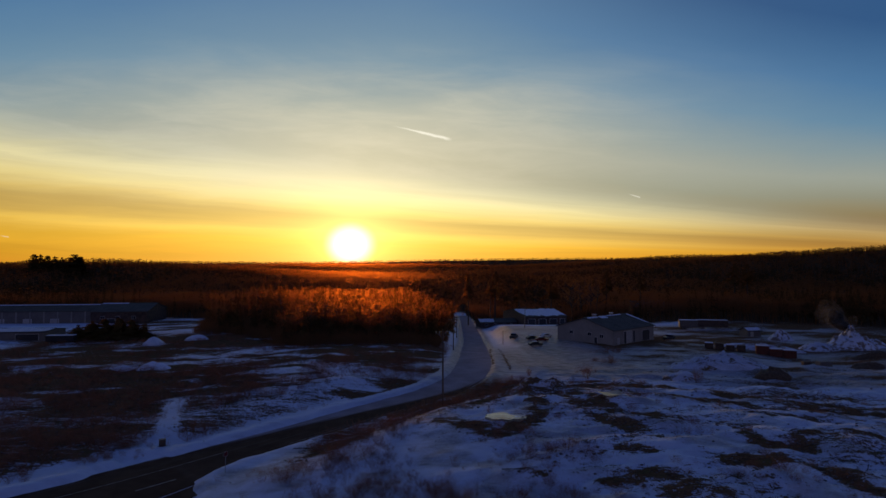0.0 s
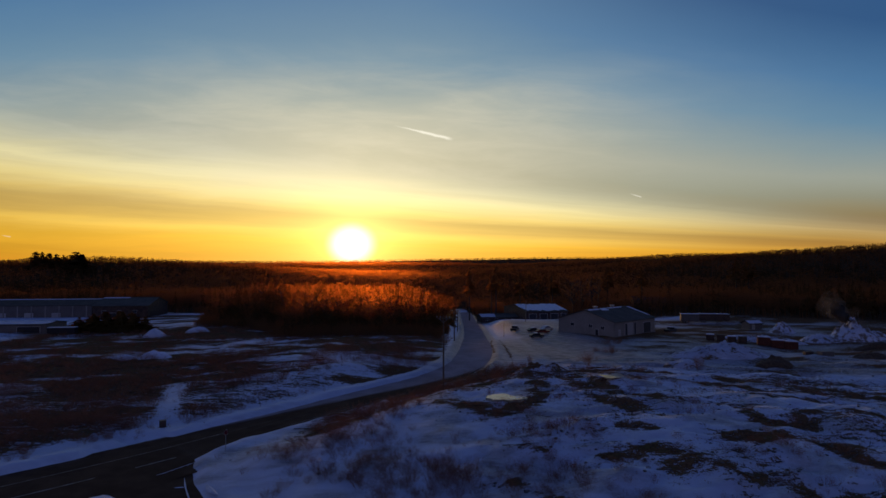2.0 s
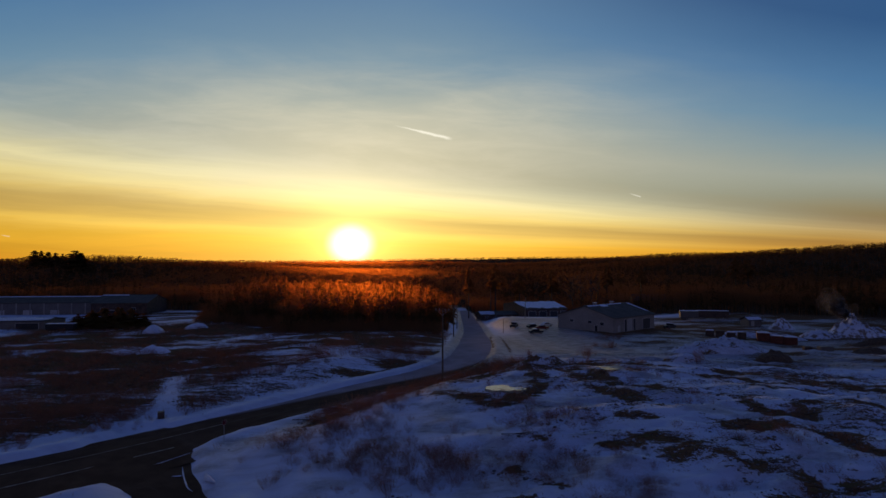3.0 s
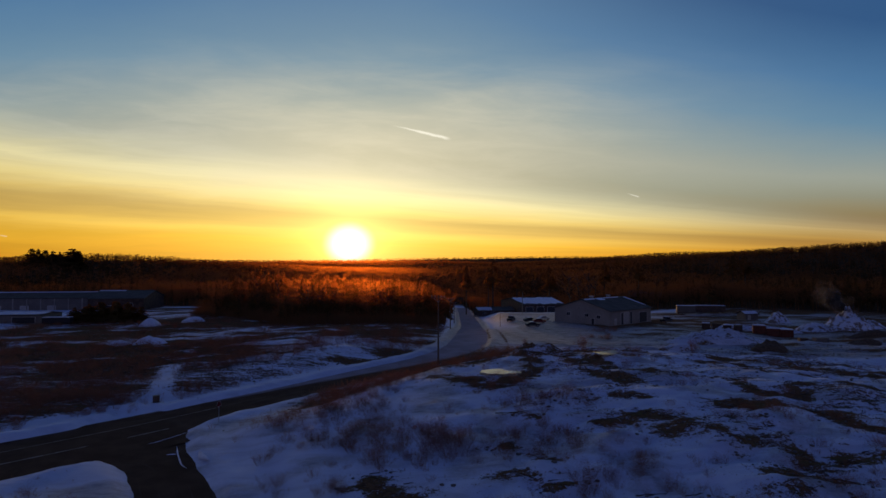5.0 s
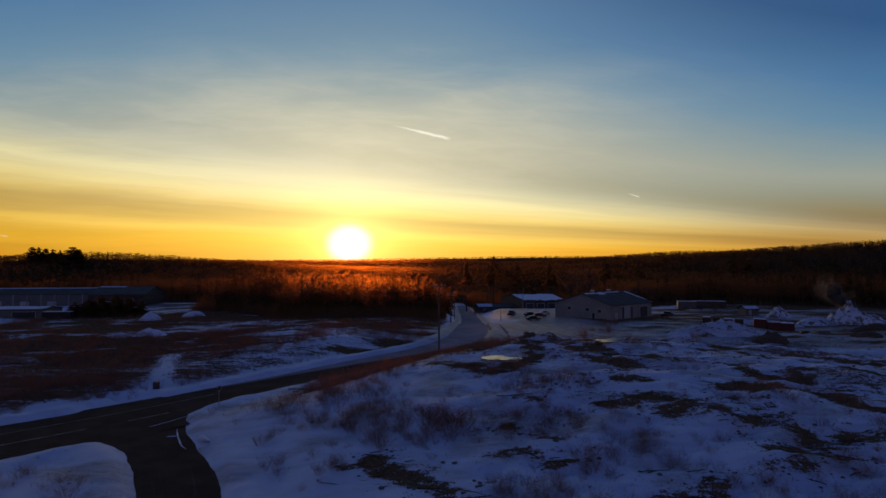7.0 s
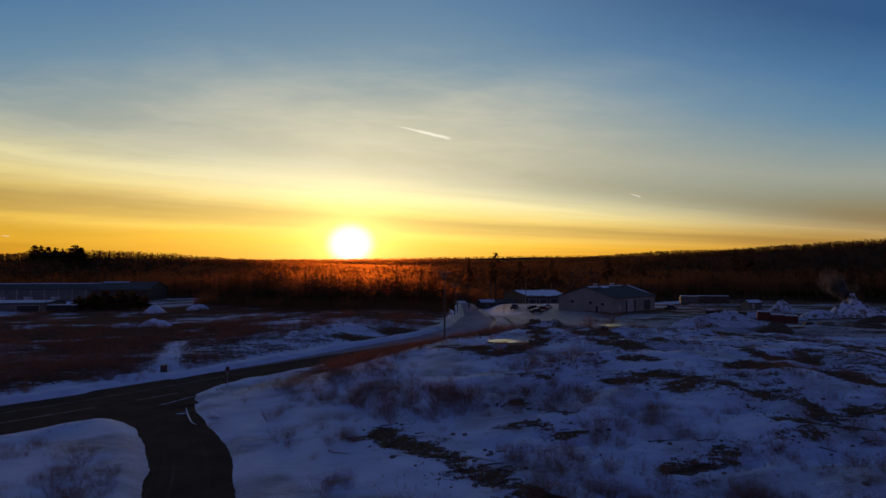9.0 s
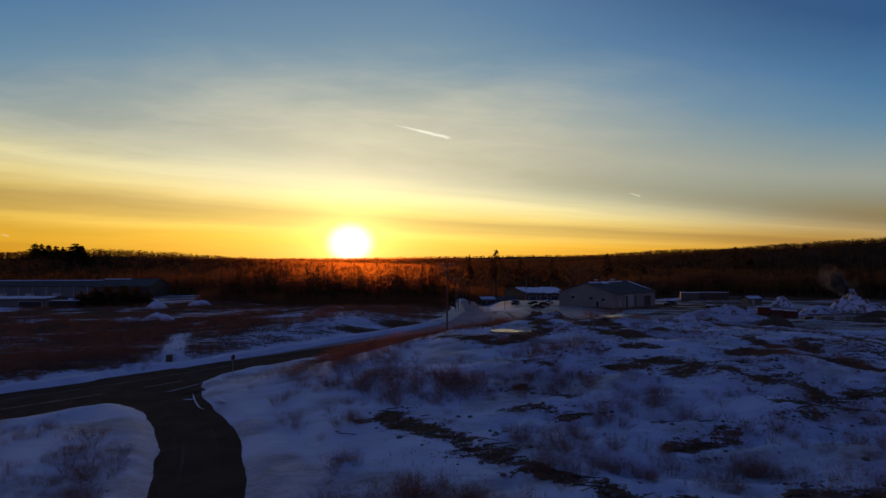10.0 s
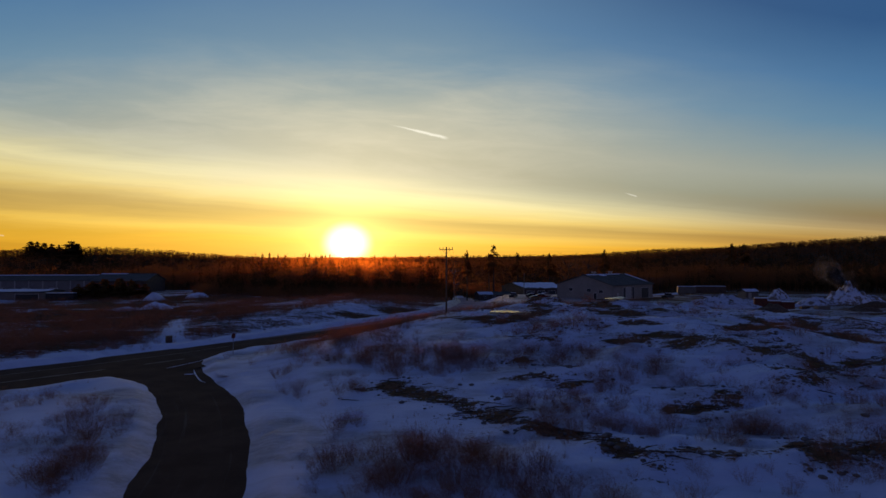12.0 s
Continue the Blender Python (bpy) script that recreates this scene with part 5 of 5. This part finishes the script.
def car(x, y, turn, mat, label, kind="car"):
    """A parked vehicle with snow on its roof; the front points along local x."""
    top = thing("pickup_truck" if kind == "pickup" else "car", on_ground(x, y, turn), label, "pickup truck" if kind == "pickup" else "car", "vehicles in the lot")
    up = 0.25 if kind == "pickup" else 0.0
    if kind == "pickup":
        prof = [(-2.7, 0.45), (2.6, 0.45), (2.7, 0.75), (2.6, 1.15), (1.3, 1.25), (0.75, 1.85), (-0.5, 1.88), (-0.62, 1.22), (-2.7, 1.2)]
        glass = [(1.17, 1.28), (0.72, 1.78), (-0.42, 1.8), (-0.5, 1.28)]
    else:
        prof = [(-2.2, 0.35), (2.15, 0.35), (2.25, 0.65), (2.1, 0.9), (1.1, 1.0), (0.35, 1.45), (-1.0, 1.48), (-1.9, 1.02), (-2.2, 0.95)]
        glass = [(0.95, 1.02), (0.33, 1.38), (-0.95, 1.41), (-1.6, 1.05)]
    half = 0.95 if kind == "pickup" else 0.86
    body = part("body", prism(bmesh.new(), prof, -half, half), mat, top)
    for s in (-1, 1):
        part("side_window", prism(bmesh.new(), glass, s * (half + 0.004) - 0.004, s * (half + 0.004) + 0.004), "glass", top)
        for xx in ((-1.65, 1.75) if kind == "pickup" else (-1.35, 1.4)):
            wheel(top, xx, s * (half - 0.1), 0.38 if kind == "pickup" else 0.32)
        part("headlight", boxes(((2.62 if kind == "pickup" else 2.14, s * (half - 0.3) - 0.12, 0.78), (2.72 if kind == "pickup" else 2.24, s * (half - 0.3) + 0.12, 0.92)), bevel=0.02), "porcelain", body)
    xr = (-0.45, 0.7) if kind == "pickup" else (-0.95, 0.3)
    part("roof_snow", box(bmesh.new(), (xr[0], -half + 0.1, 1.84 if kind == "pickup" else 1.45), (xr[1], half - 0.1, 1.98 if kind == "pickup" else 1.56), 0.05), "snow", top)
    return top


car(25.6, 205, 70, "dark_paint", "dark pickup truck facing the road on the packed snow lot", "pickup")
car(29.6, 181, 12, "dark_paint", "dark car with a snowy roof parked on the lot")
car(33.6, 193, 8, "red_paint", "dark red car parked near the workshop")
car(31.2, 197, 18, "dark_paint", "dark car with a snowy roof parked on the lot")
car(37.2, 205, 30, "white_paint", "pale van-like car beside the workshop gable")
car(80.0, 201, 40, "dark_paint", "dark pickup truck at the workshop's far corner", "pickup")

# ---- heaps ----


def heap(name, x, y, rx, ry, h, seed, mat, label, category, sharp=1.0, rough=0.25, turn=0.0):
    """A mound lying on the ground, lumpy, with its foot sunk in."""
    n = 34
    a = np.linspace(0, math.tau, n, endpoint=False)
    rings = np.linspace(0, 1, 13)
    ca, sa = math.cos(radians(turn)), math.sin(radians(turn))
    verts = []
    for q in rings:
        rim = 1 + 0.25 * (fbm(np.cos(a) * 1.6 + seed, np.sin(a) * 1.6, 2, seed) - 0.5)
        lx, ly = rx * q * np.cos(a) * rim, ry * q * np.sin(a) * rim
        gx, gy = x + lx * ca - ly * sa, y + lx * sa + ly * ca
        body = (1 - q**1.3) ** sharp
        z = ground_z(gx, gy) - 0.12 * q + h * body * (1 + rough * (fbm(gx / 1.1, gy / 1.1, 3, seed + 9) - 0.5) * 2 * (q > 0.01))
        verts.append(np.stack([gx, gy, z], 1))
    v = np.concatenate(verts)
    i = (np.arange(12)[:, None] * n + np.arange(n)[None])
    j = (np.arange(12)[:, None] * n + (np.arange(n)[None] + 1) % n)
    faces = np.stack([i.ravel(), (i + n).ravel(), (j + n).ravel(), j.ravel()], 1)
    ob = mesh_from(name, v, faces, mat)
    if mat == "ground":
        bare = (0.58 if name == "rubble_mound" else 0.36) + 0.9 * (fbm(v[:, 0] / 4, v[:, 1] / 2, 3, seed) - 0.5)
        att = ob.data.color_attributes.new("cover", "FLOAT_COLOR", "POINT")
        att.data.foreach_set("color", np.stack([bare, 0 * bare + 0.25, 0 * bare, 0 * bare + 1], 1).astype(np.float32).ravel())
    return tagged(ob, label, category)


heap("snow_mound", 122.2, 206, 4.6, 4.0, 4.0, 3, "snow_heap", "pointed heap of snow in the far yard", "snow mound", 1.1)
heap("snow_mound", 133.5, 186, 8.5, 6, 5.6, 4, "snow_heap", "big rubbly heap of snow and earth steaming faintly", "snow mound", 0.95, 0.7)
heap("snow_mound", 121.5, 184, 6.0, 5, 2.2, 5, "snow_heap", "broken heap of snow and rubble in the yard", "snow mound", 0.8, 0.7)
heap("snow_mound", 141, 189, 7.0, 5, 2.8, 6, "snow_heap", "low rubbly snow heap at the yard's end", "snow mound", 0.9, 0.6)
heap("snow_mound", -94.5, 186, 3.6, 2.8, 2.6, 7, "snow", "rounded white snow heap at the wood's edge", "snow mound", 0.7)
heap("snow_mound", -85, 197, 4.4, 2.6, 1.9, 8, "snow", "low wide snow heap at the wood's edge", "snow mound", 0.6)
heap("snow_mound", -70, 138, 4.2, 2.2, 1.6, 9, "snow", "low snow heap among the brush", "snow mound", 0.7)
heap("snow_mound", -78, 140, 3.4, 1.8, 1.2, 10, "snow", "low snow heap among the brush", "snow mound", 0.7)
heap("snow_mound", 103.5, 184.5, 13, 3.6, 1.9, 16, "ground", "long low berm of clean snow behind the bins", "snow mound", 0.6, 0.3, -22)
heap("snow_mound", 69, 144, 14.0, 6.5, 3.6, 17, "ground", "broad rough mound of snow in front of the bins", "snow mound", 0.9, 0.62, 8)
heap("snow_mound", 51.5, 123, 4.2, 2.6, 1.7, 18, "ground", "small rounded snow mound beside the lot", "snow mound", 0.55, 0.3)
heap("earth_mound", 74.6, 129.5, 4.3, 3.0, 2.3, 11, "log", "dark mound of earth and brush dusted with snow", "earth mound", 0.55, 0.4)
heap("earth_mound", 128, 166, 9.5, 1.8, 1.6, 12, "log", "long dark windrow of earth along the yard", "earth mound", 0.6, 0.5, -4)
heap("earth_mound", 112, 150, 4.6, 2.2, 1.1, 13, "log", "low dark patch of earth and rubbish in the snow", "earth mound", 0.6, 0.6)
heap("rubble_mound", 17.5, 101, 5.5, 2.6, 1.5, 15, "ground", "snow-dusted heap of dark rubble above the lot", "rubble mound", 0.8, 0.9)
for k in range(15):
    bm = bmesh.new()
    tube(bm, [(-2.2, 0, 0), (2.2, 0, 0)], [0.2, 0.17], 8)
    lg = part("log", bm, "log")
    row, col = divmod(k, 5)
    xx, yy = 138 + (k % 3) * 4.6 - 4, 165.6 + (k // 3) * 0.42
    lg.matrix_world = pose(xx, yy, float(ground_z(xx, yy)) + 0.16 + 0.0 * row, 0, 0, -3 + k % 4)
    tagged(lg, "cut log lying in a row beside the yard", "log", "row of logs")
# stiff pale plastic sheet, bent over rubble on the rise, and the frozen puddle
def bent_sheet(x, y, length, width, turn):
    """A buckled sheet a few millimetres thick: it lies flat on one side and rises to a blunt corner on the other."""
    bm = bmesh.new()
    n, m = 14, 7
    rows = []
    for i in range(n + 1):
        u = i / n
        row = []
        for j in range(m + 1):
            v = j / m
            z = 0.25 + 0.30 * u**3 * (0.35 + 0.65 * v) + 0.02 * math.sin(7 * u + 3 * v)
            row.append(bm.verts.new(((u - 0.5) * length, (v - 0.5) * width * (1 - 0.35 * u), z)))
        rows.append(row)
    for a, b in zip(rows, rows[1:]):
        for j in range(m):
            bm.faces.new((a[j], b[j], b[j + 1], a[j + 1]))
    bmesh.ops.solidify(bm, geom=list(bm.faces), thickness=0.03)
    sheet = part("plastic_sheet", bm, "tarp")
    spots = [float(ground_z(x + dx, y + dy)) for dx in (-1.4, 0.0, 1.4) for dy in (-0.9, 0.0, 0.9)]
    sheet.matrix_world = pose(x, y, max(spots) - 0.05, 0, 0, turn)
    return tagged(sheet, "stiff pale plastic sheet lying buckled on rubble in the snow", "sheet")


bent_sheet(25.6, 86.3, 3.2, 3.0, 12)


def pool(x, y, rx, ry, seed):
    """A frozen puddle: a level, irregular sheet of ice."""
    n = 48
    a = np.linspace(0, math.tau, n, endpoint=False)
    rim = 0.8 + 0.6 * (fbm(np.cos(a) * 1.4 + 3, np.sin(a) * 1.4, 3, seed) - 0.5) * 2
    px, py = x + rx * rim * np.cos(a), y + ry * rim * np.sin(a)
    z = float(np.max(ground_z(px, py))) + 0.03
    bm = bmesh.new()
    f = bm.faces.new([bm.verts.new((u, v, z)) for u, v in zip(px, py)])
    low = bmesh.ops.extrude_face_region(bm, geom=[f])
    for v in low["geom"]:
        if isinstance(v, bmesh.types.BMVert):
            v.co.z -= 1.2
    bmesh.ops.recalc_face_normals(bm, faces=bm.faces)
    return tagged(part("frozen_puddle", bm, "ice"), "yellowish frozen puddle mirroring the evening sky", "puddle", kind="structure")


pool(8.3, 78.3, 3.0, 2.2, 3)

# ---- poles, wires, sign ----


def utility_pole(x, y, h, turn, label):
    top = thing("utility_pole", on_ground(x, y, turn, 0.1), label, "utility pole", "roadside poles")
    bm = bmesh.new()
    tube(bm, [(0, 0, -0.3), (0, 0, h * 0.5), (0, 0, h)], [0.17, 0.14, 0.11], 10)
    part("pole", bm, "pole", top)
    arm = part("crossarm", boxes(((-1.25, -0.19, h - 0.55), (1.25, -0.09, h - 0.42)), bevel=0.01), "pole", top)
    for s in (-1, 1):
        bm = bmesh.new()
        tube(bm, [(s * 0.75, -0.14, h - 0.55), (0, -0.12, h - 1.25)], [0.025, 0.025], 5)
        part("brace", bm, "steel", arm)
    for s in (-1.15, -0.55, 0.55, 1.15):
        bm = bmesh.new()
        tube(bm, [(s, -0.14, h - 0.43), (s, -0.14, h - 0.34), (s, -0.14, h - 0.28), (s, -0.14, h - 0.18), (s, -0.14, h - 0.10)], [0.03, 0.03, 0.09, 0.055, 0.07], 8)
        part("insulator", bm, "porcelain", arm)
    return top


POLES = [(0.1, 96.6, 12.6, -20), (3.2, 168, 9.4, -5), (6.0, 245, 9.4, 0)]
for x, y, h, turn in POLES:
    utility_pole(x, y, h, turn, "weathered wooden utility pole with one crossarm by the road")


def cable(name, a, b, sag, r, label):
    bm = bmesh.new()
    pts = [Vector(a).lerp(Vector(b), t) - Vector((0, 0, sag * 4 * t * (1 - t))) for t in np.linspace(0, 1, 15)]
    tube(bm, pts, [r] * len(pts), 4)
    return tagged(part(name, bm, "wire"), label, "cable", "overhead wires")


for (x0, y0, h0, t0), (x1, y1, h1, t1) in zip(POLES, POLES[1:]):
    for s in (-1.15, -0.55, 0.55, 1.15):
        a = on_ground(x0, y0, t0, 0.1) @ Vector((s, -0.14, h0 - 0.12))
        b = on_ground(x1, y1, t1, 0.1) @ Vector((s, -0.14, h1 - 0.12))
        cable("overhead_wire", a, b, 1.1, 0.012, "thin dark overhead wire between the roadside poles")
lean_pole = thing("bare_pole", on_ground(36.0, 250, 0, 0.2), "bare pale wooden pole beside the yard", "pole")
part("shaft", tube(bmesh.new(), [(0, 0, -0.3), (0.25, 0, 9.6)], [0.16, 0.1], 8), "pale_bark", lean_pole)
yard_pole = thing("lot_pole", on_ground(21.0, 198, 0, 0.1), "short dark pole at the lot entrance", "pole")
part("shaft", tube(bmesh.new(), [(0, 0, -0.3), (0, 0, 5.0)], [0.1, 0.08], 8), "pole", yard_pole)


def stop_sign(x, y, turn):
    """An octagonal red sign on a steel post."""
    top = thing("stop_sign", on_ground(x, y, turn, 0.15), "red octagonal stop sign on a thin steel post by the snowbank", "road sign")
    post = part("post", boxes(((-0.035, -0.02, -0.2), (0.035, 0.02, 2.75))), "steel", top)
    bm = bmesh.new()
    ring = [(0.38 * math.cos(math.pi / 8 + k * math.pi / 4), 2.4 + 0.38 * math.sin(math.pi / 8 + k * math.pi / 4)) for k in range(8)]
    prism(bm, ring, -0.028, -0.023)
    plate = part("plate", bm, "sign_red", top)
    bm = bmesh.new()
    outer = [(0.36 * math.cos(math.pi / 8 + k * math.pi / 4), 2.4 + 0.36 * math.sin(math.pi / 8 + k * math.pi / 4)) for k in range(8)]
    inner = [(0.335 * math.cos(math.pi / 8 + k * math.pi / 4), 2.4 + 0.335 * math.sin(math.pi / 8 + k * math.pi / 4)) for k in range(8)]
    vo, vi = [bm.verts.new((a, -0.031, b)) for a, b in outer], [bm.verts.new((a, -0.031, b)) for a, b in inner]
    for k in range(8):
        bm.faces.new((vo[k], vo[(k + 1) % 8], vi[(k + 1) % 8], vi[k]))
    part("border", bm, "trim", plate)
    for z in (2.2, 2.6):
        part("bolt", tube(bmesh.new(), [(0, -0.045, z), (0, -0.028, z)], [0.02, 0.02], 6), "steel", plate)
    return top


stop_sign(-26.3, 69.4, 68)
cabinet = thing("utility_cabinet", on_ground(-38.9, 79.4, 35), "small dark utility cabinet at the mouth of the drive", "cabinet")
part("body", box(bmesh.new(), (-0.4, -0.3, 0.0), (0.4, 0.3, 0.95), 0.03), "brown_steel", cabinet)
part("lid", box(bmesh.new(), (-0.44, -0.34, 0.95), (0.44, 0.34, 1.01), 0.02), "siding_grey", cabinet)
part("plinth", box(bmesh.new(), (-0.55, -0.45, -0.3), (0.55, 0.45, 0.04), 0.02), "concrete", cabinet)

# painted lines on the main road, worn and broken
run = np.r_[0, np.cumsum(np.hypot(*np.diff(ROAD_LINE[:, :2], axis=0).T))]
tang = np.gradient(ROAD_LINE[:, :2], axis=0)
tang /= np.linalg.norm(tang, axis=1)[:, None]


def road_line(start, end, off, wide):
    """A painted strip between two distances along the main road."""
    s = np.linspace(start, end, max(2, int((end - start) / 1.5)))
    cx, cy, cz = (np.interp(s, run, ROAD_LINE[:, k]) for k in range(3))
    tx, ty = np.interp(s, run, tang[:, 0]), np.interp(s, run, tang[:, 1])
    rows = [np.stack([cx - ty * o, cy + tx * o, cz - 0.012 * abs(o) + 0.006], 1) for o in (off - wide / 2, off + wide / 2)]
    n = len(s)
    faces = np.array([(k, k + 1, n + k + 1, n + k) for k in range(n - 1)])[:, ::-1]
    return tagged(mesh_from("road_line", np.concatenate(rows), faces, "line"), "worn white road marking on the asphalt", "road marking", kind="structure")


start = float(run[np.argmin(np.hypot(ROAD_LINE[:, 0] + 60, ROAD_LINE[:, 1] - 46))])
road_line(start, start + 44, 0.12, 0.12)
road_line(start - 14, start + 10, -4.2, 0.42)
road_line(start + 10, start + 36, -4.15, 0.22)
road_line(start + 52, start + 74, -3.5, 0.12)

# ---- steam over the big heap ----


def steam_material():
    m = bpy.data.materials.new("thin_steam")
    m.use_nodes = True
    n = Nodes(m.node_tree)
    dif = n.add("ShaderNodeBsdfDiffuse")
    dif.inputs[0].default_value = (0.75, 0.72, 0.70, 1)
    tra = n.add("ShaderNodeBsdfTranslucent")
    tra.inputs[0].default_value = (0.75, 0.70, 0.66, 1)
    droplets = n.add("ShaderNodeMixShader")
    n.put(dif.outputs[0], droplets.inputs[1]), n.put(tra.outputs[0], droplets.inputs[2])
    clear = n.add("ShaderNodeBsdfTransparent")
    mx = n.add("ShaderNodeMixShader")
    wisps = n.noise(n.add("ShaderNodeNewGeometry").outputs["Position"], 0.35, 4.0, 0.6)
    n.put(n.math("MULTIPLY", n.step(wisps, 0.34, 0.75), 0.036), mx.inputs[0])
    n.put(clear.outputs[0], mx.inputs[1]), n.put(droplets.outputs[0], mx.inputs[2])
    n.put(mx.outputs[0], n.add("ShaderNodeOutputMaterial").inputs[0])
    return m


MAT["steam"] = steam_material()
rng = np.random.RandomState(3)
vs, fs, base = [], [], 0
for k in range(16):
    t = (k / 15) ** 1.2
    bm = bmesh.new()
    bmesh.ops.create_icosphere(bm, subdivisions=3, radius=1.0)
    centre = np.array([134.0 - 7.5 * t + 1.8 * math.sin(k * 2.3), 184 + 1.3 * (k % 5), 0.6 + 7.0 * t + 0.7 * math.cos(k * 3.1)])
    pts = np.array([v.co[:] for v in bm.verts])
    pts = pts * (1 + 1.3 * (fbm(pts[:, 0] * 1.3 + k * 5, pts[:, 2] * 1.3 + pts[:, 1], 3, 71) - 0.5))[:, None]
    vs.append(pts * np.array([1.5, 0.5, 1.5]) * (1.2 + 1.0 * t) + centre)
    fs.append(np.array([[v.index for v in f.verts] for f in bm.faces]) + base)
    base += len(pts)
    bm.free()
plume = mesh_from("steam", np.concatenate(vs), np.concatenate(fs), "steam", smooth=True)
tagged(plume, "thin grey steam drifting up from the big heap", "steam", kind="stuff")


# ---- ridges of snow dropped by the plough at the junction ----


def snow_ridge(points, wide, high):
    """A thin curved ridge of snow lying on the asphalt."""
    line = spline([(x, y, float(ground_z(x, y)) + 0.2) for x, y in points], 0.4)
    n = len(line)
    t = np.gradient(line[:, :2], axis=0)
    t /= np.linalg.norm(t, axis=1)[:, None]
    grow = np.sin(np.linspace(0.05, math.pi - 0.05, n)) ** 0.6 * (0.6 + 0.8 * vnoise(np.arange(n) * 0.7, np.zeros(n), 81))
    bm = bmesh.new()
    rings = []
    for (x, y, z), (tx, ty), g in zip(line, t, grow):
        w = wide * g
        rings.append([bm.verts.new((x - ty * o * w, y + tx * o * w, z - 0.03 + h * high * g)) for o, h in ((-0.5, 0), (-0.25, 0.7), (0.05, 1.0), (0.3, 0.6), (0.5, 0))])
    for a, b in zip(rings, rings[1:]):
        for k in range(4):
            bm.faces.new((a[k], b[k], b[k + 1], a[k + 1]))
        bm.faces.new((a[4], b[4], b[0], a[0]))
    bm.faces.new(rings[0]), bm.faces.new(list(reversed(rings[-1])))
    bmesh.ops.recalc_face_normals(bm, faces=bm.faces)
    return tagged(part("snow_ridge", bm, "snow"), "thin white strip of dropped snow or edge line on the asphalt", "snow ridge", "snow ridges at the junction")


snow_ridge([(-27.9, 62.0), (-26.9, 60.0), (-26.0, 58.4), (-24.9, 56.6), (-24.0, 55.7)], 0.17, 0.05)
snow_ridge([(-24.4, 59.4), (-23.4, 58.0), (-22.2, 56.7)], 0.6, 0.16)
snow_ridge([(-27.8, 59.4), (-27.2, 59.5), (-26.8, 59.6)], 0.2, 0.06)
# stands in for the white edge line across the junction mouth
snow_ridge([(-32.4, 61.4), (-30.9, 63.2), (-28.2, 65.9)], 0.10, 0.03)
snow_ridge([(-8.6, 39.7), (-7.3, 40.1), (-6.0, 40.0)], 0.5, 0.35)
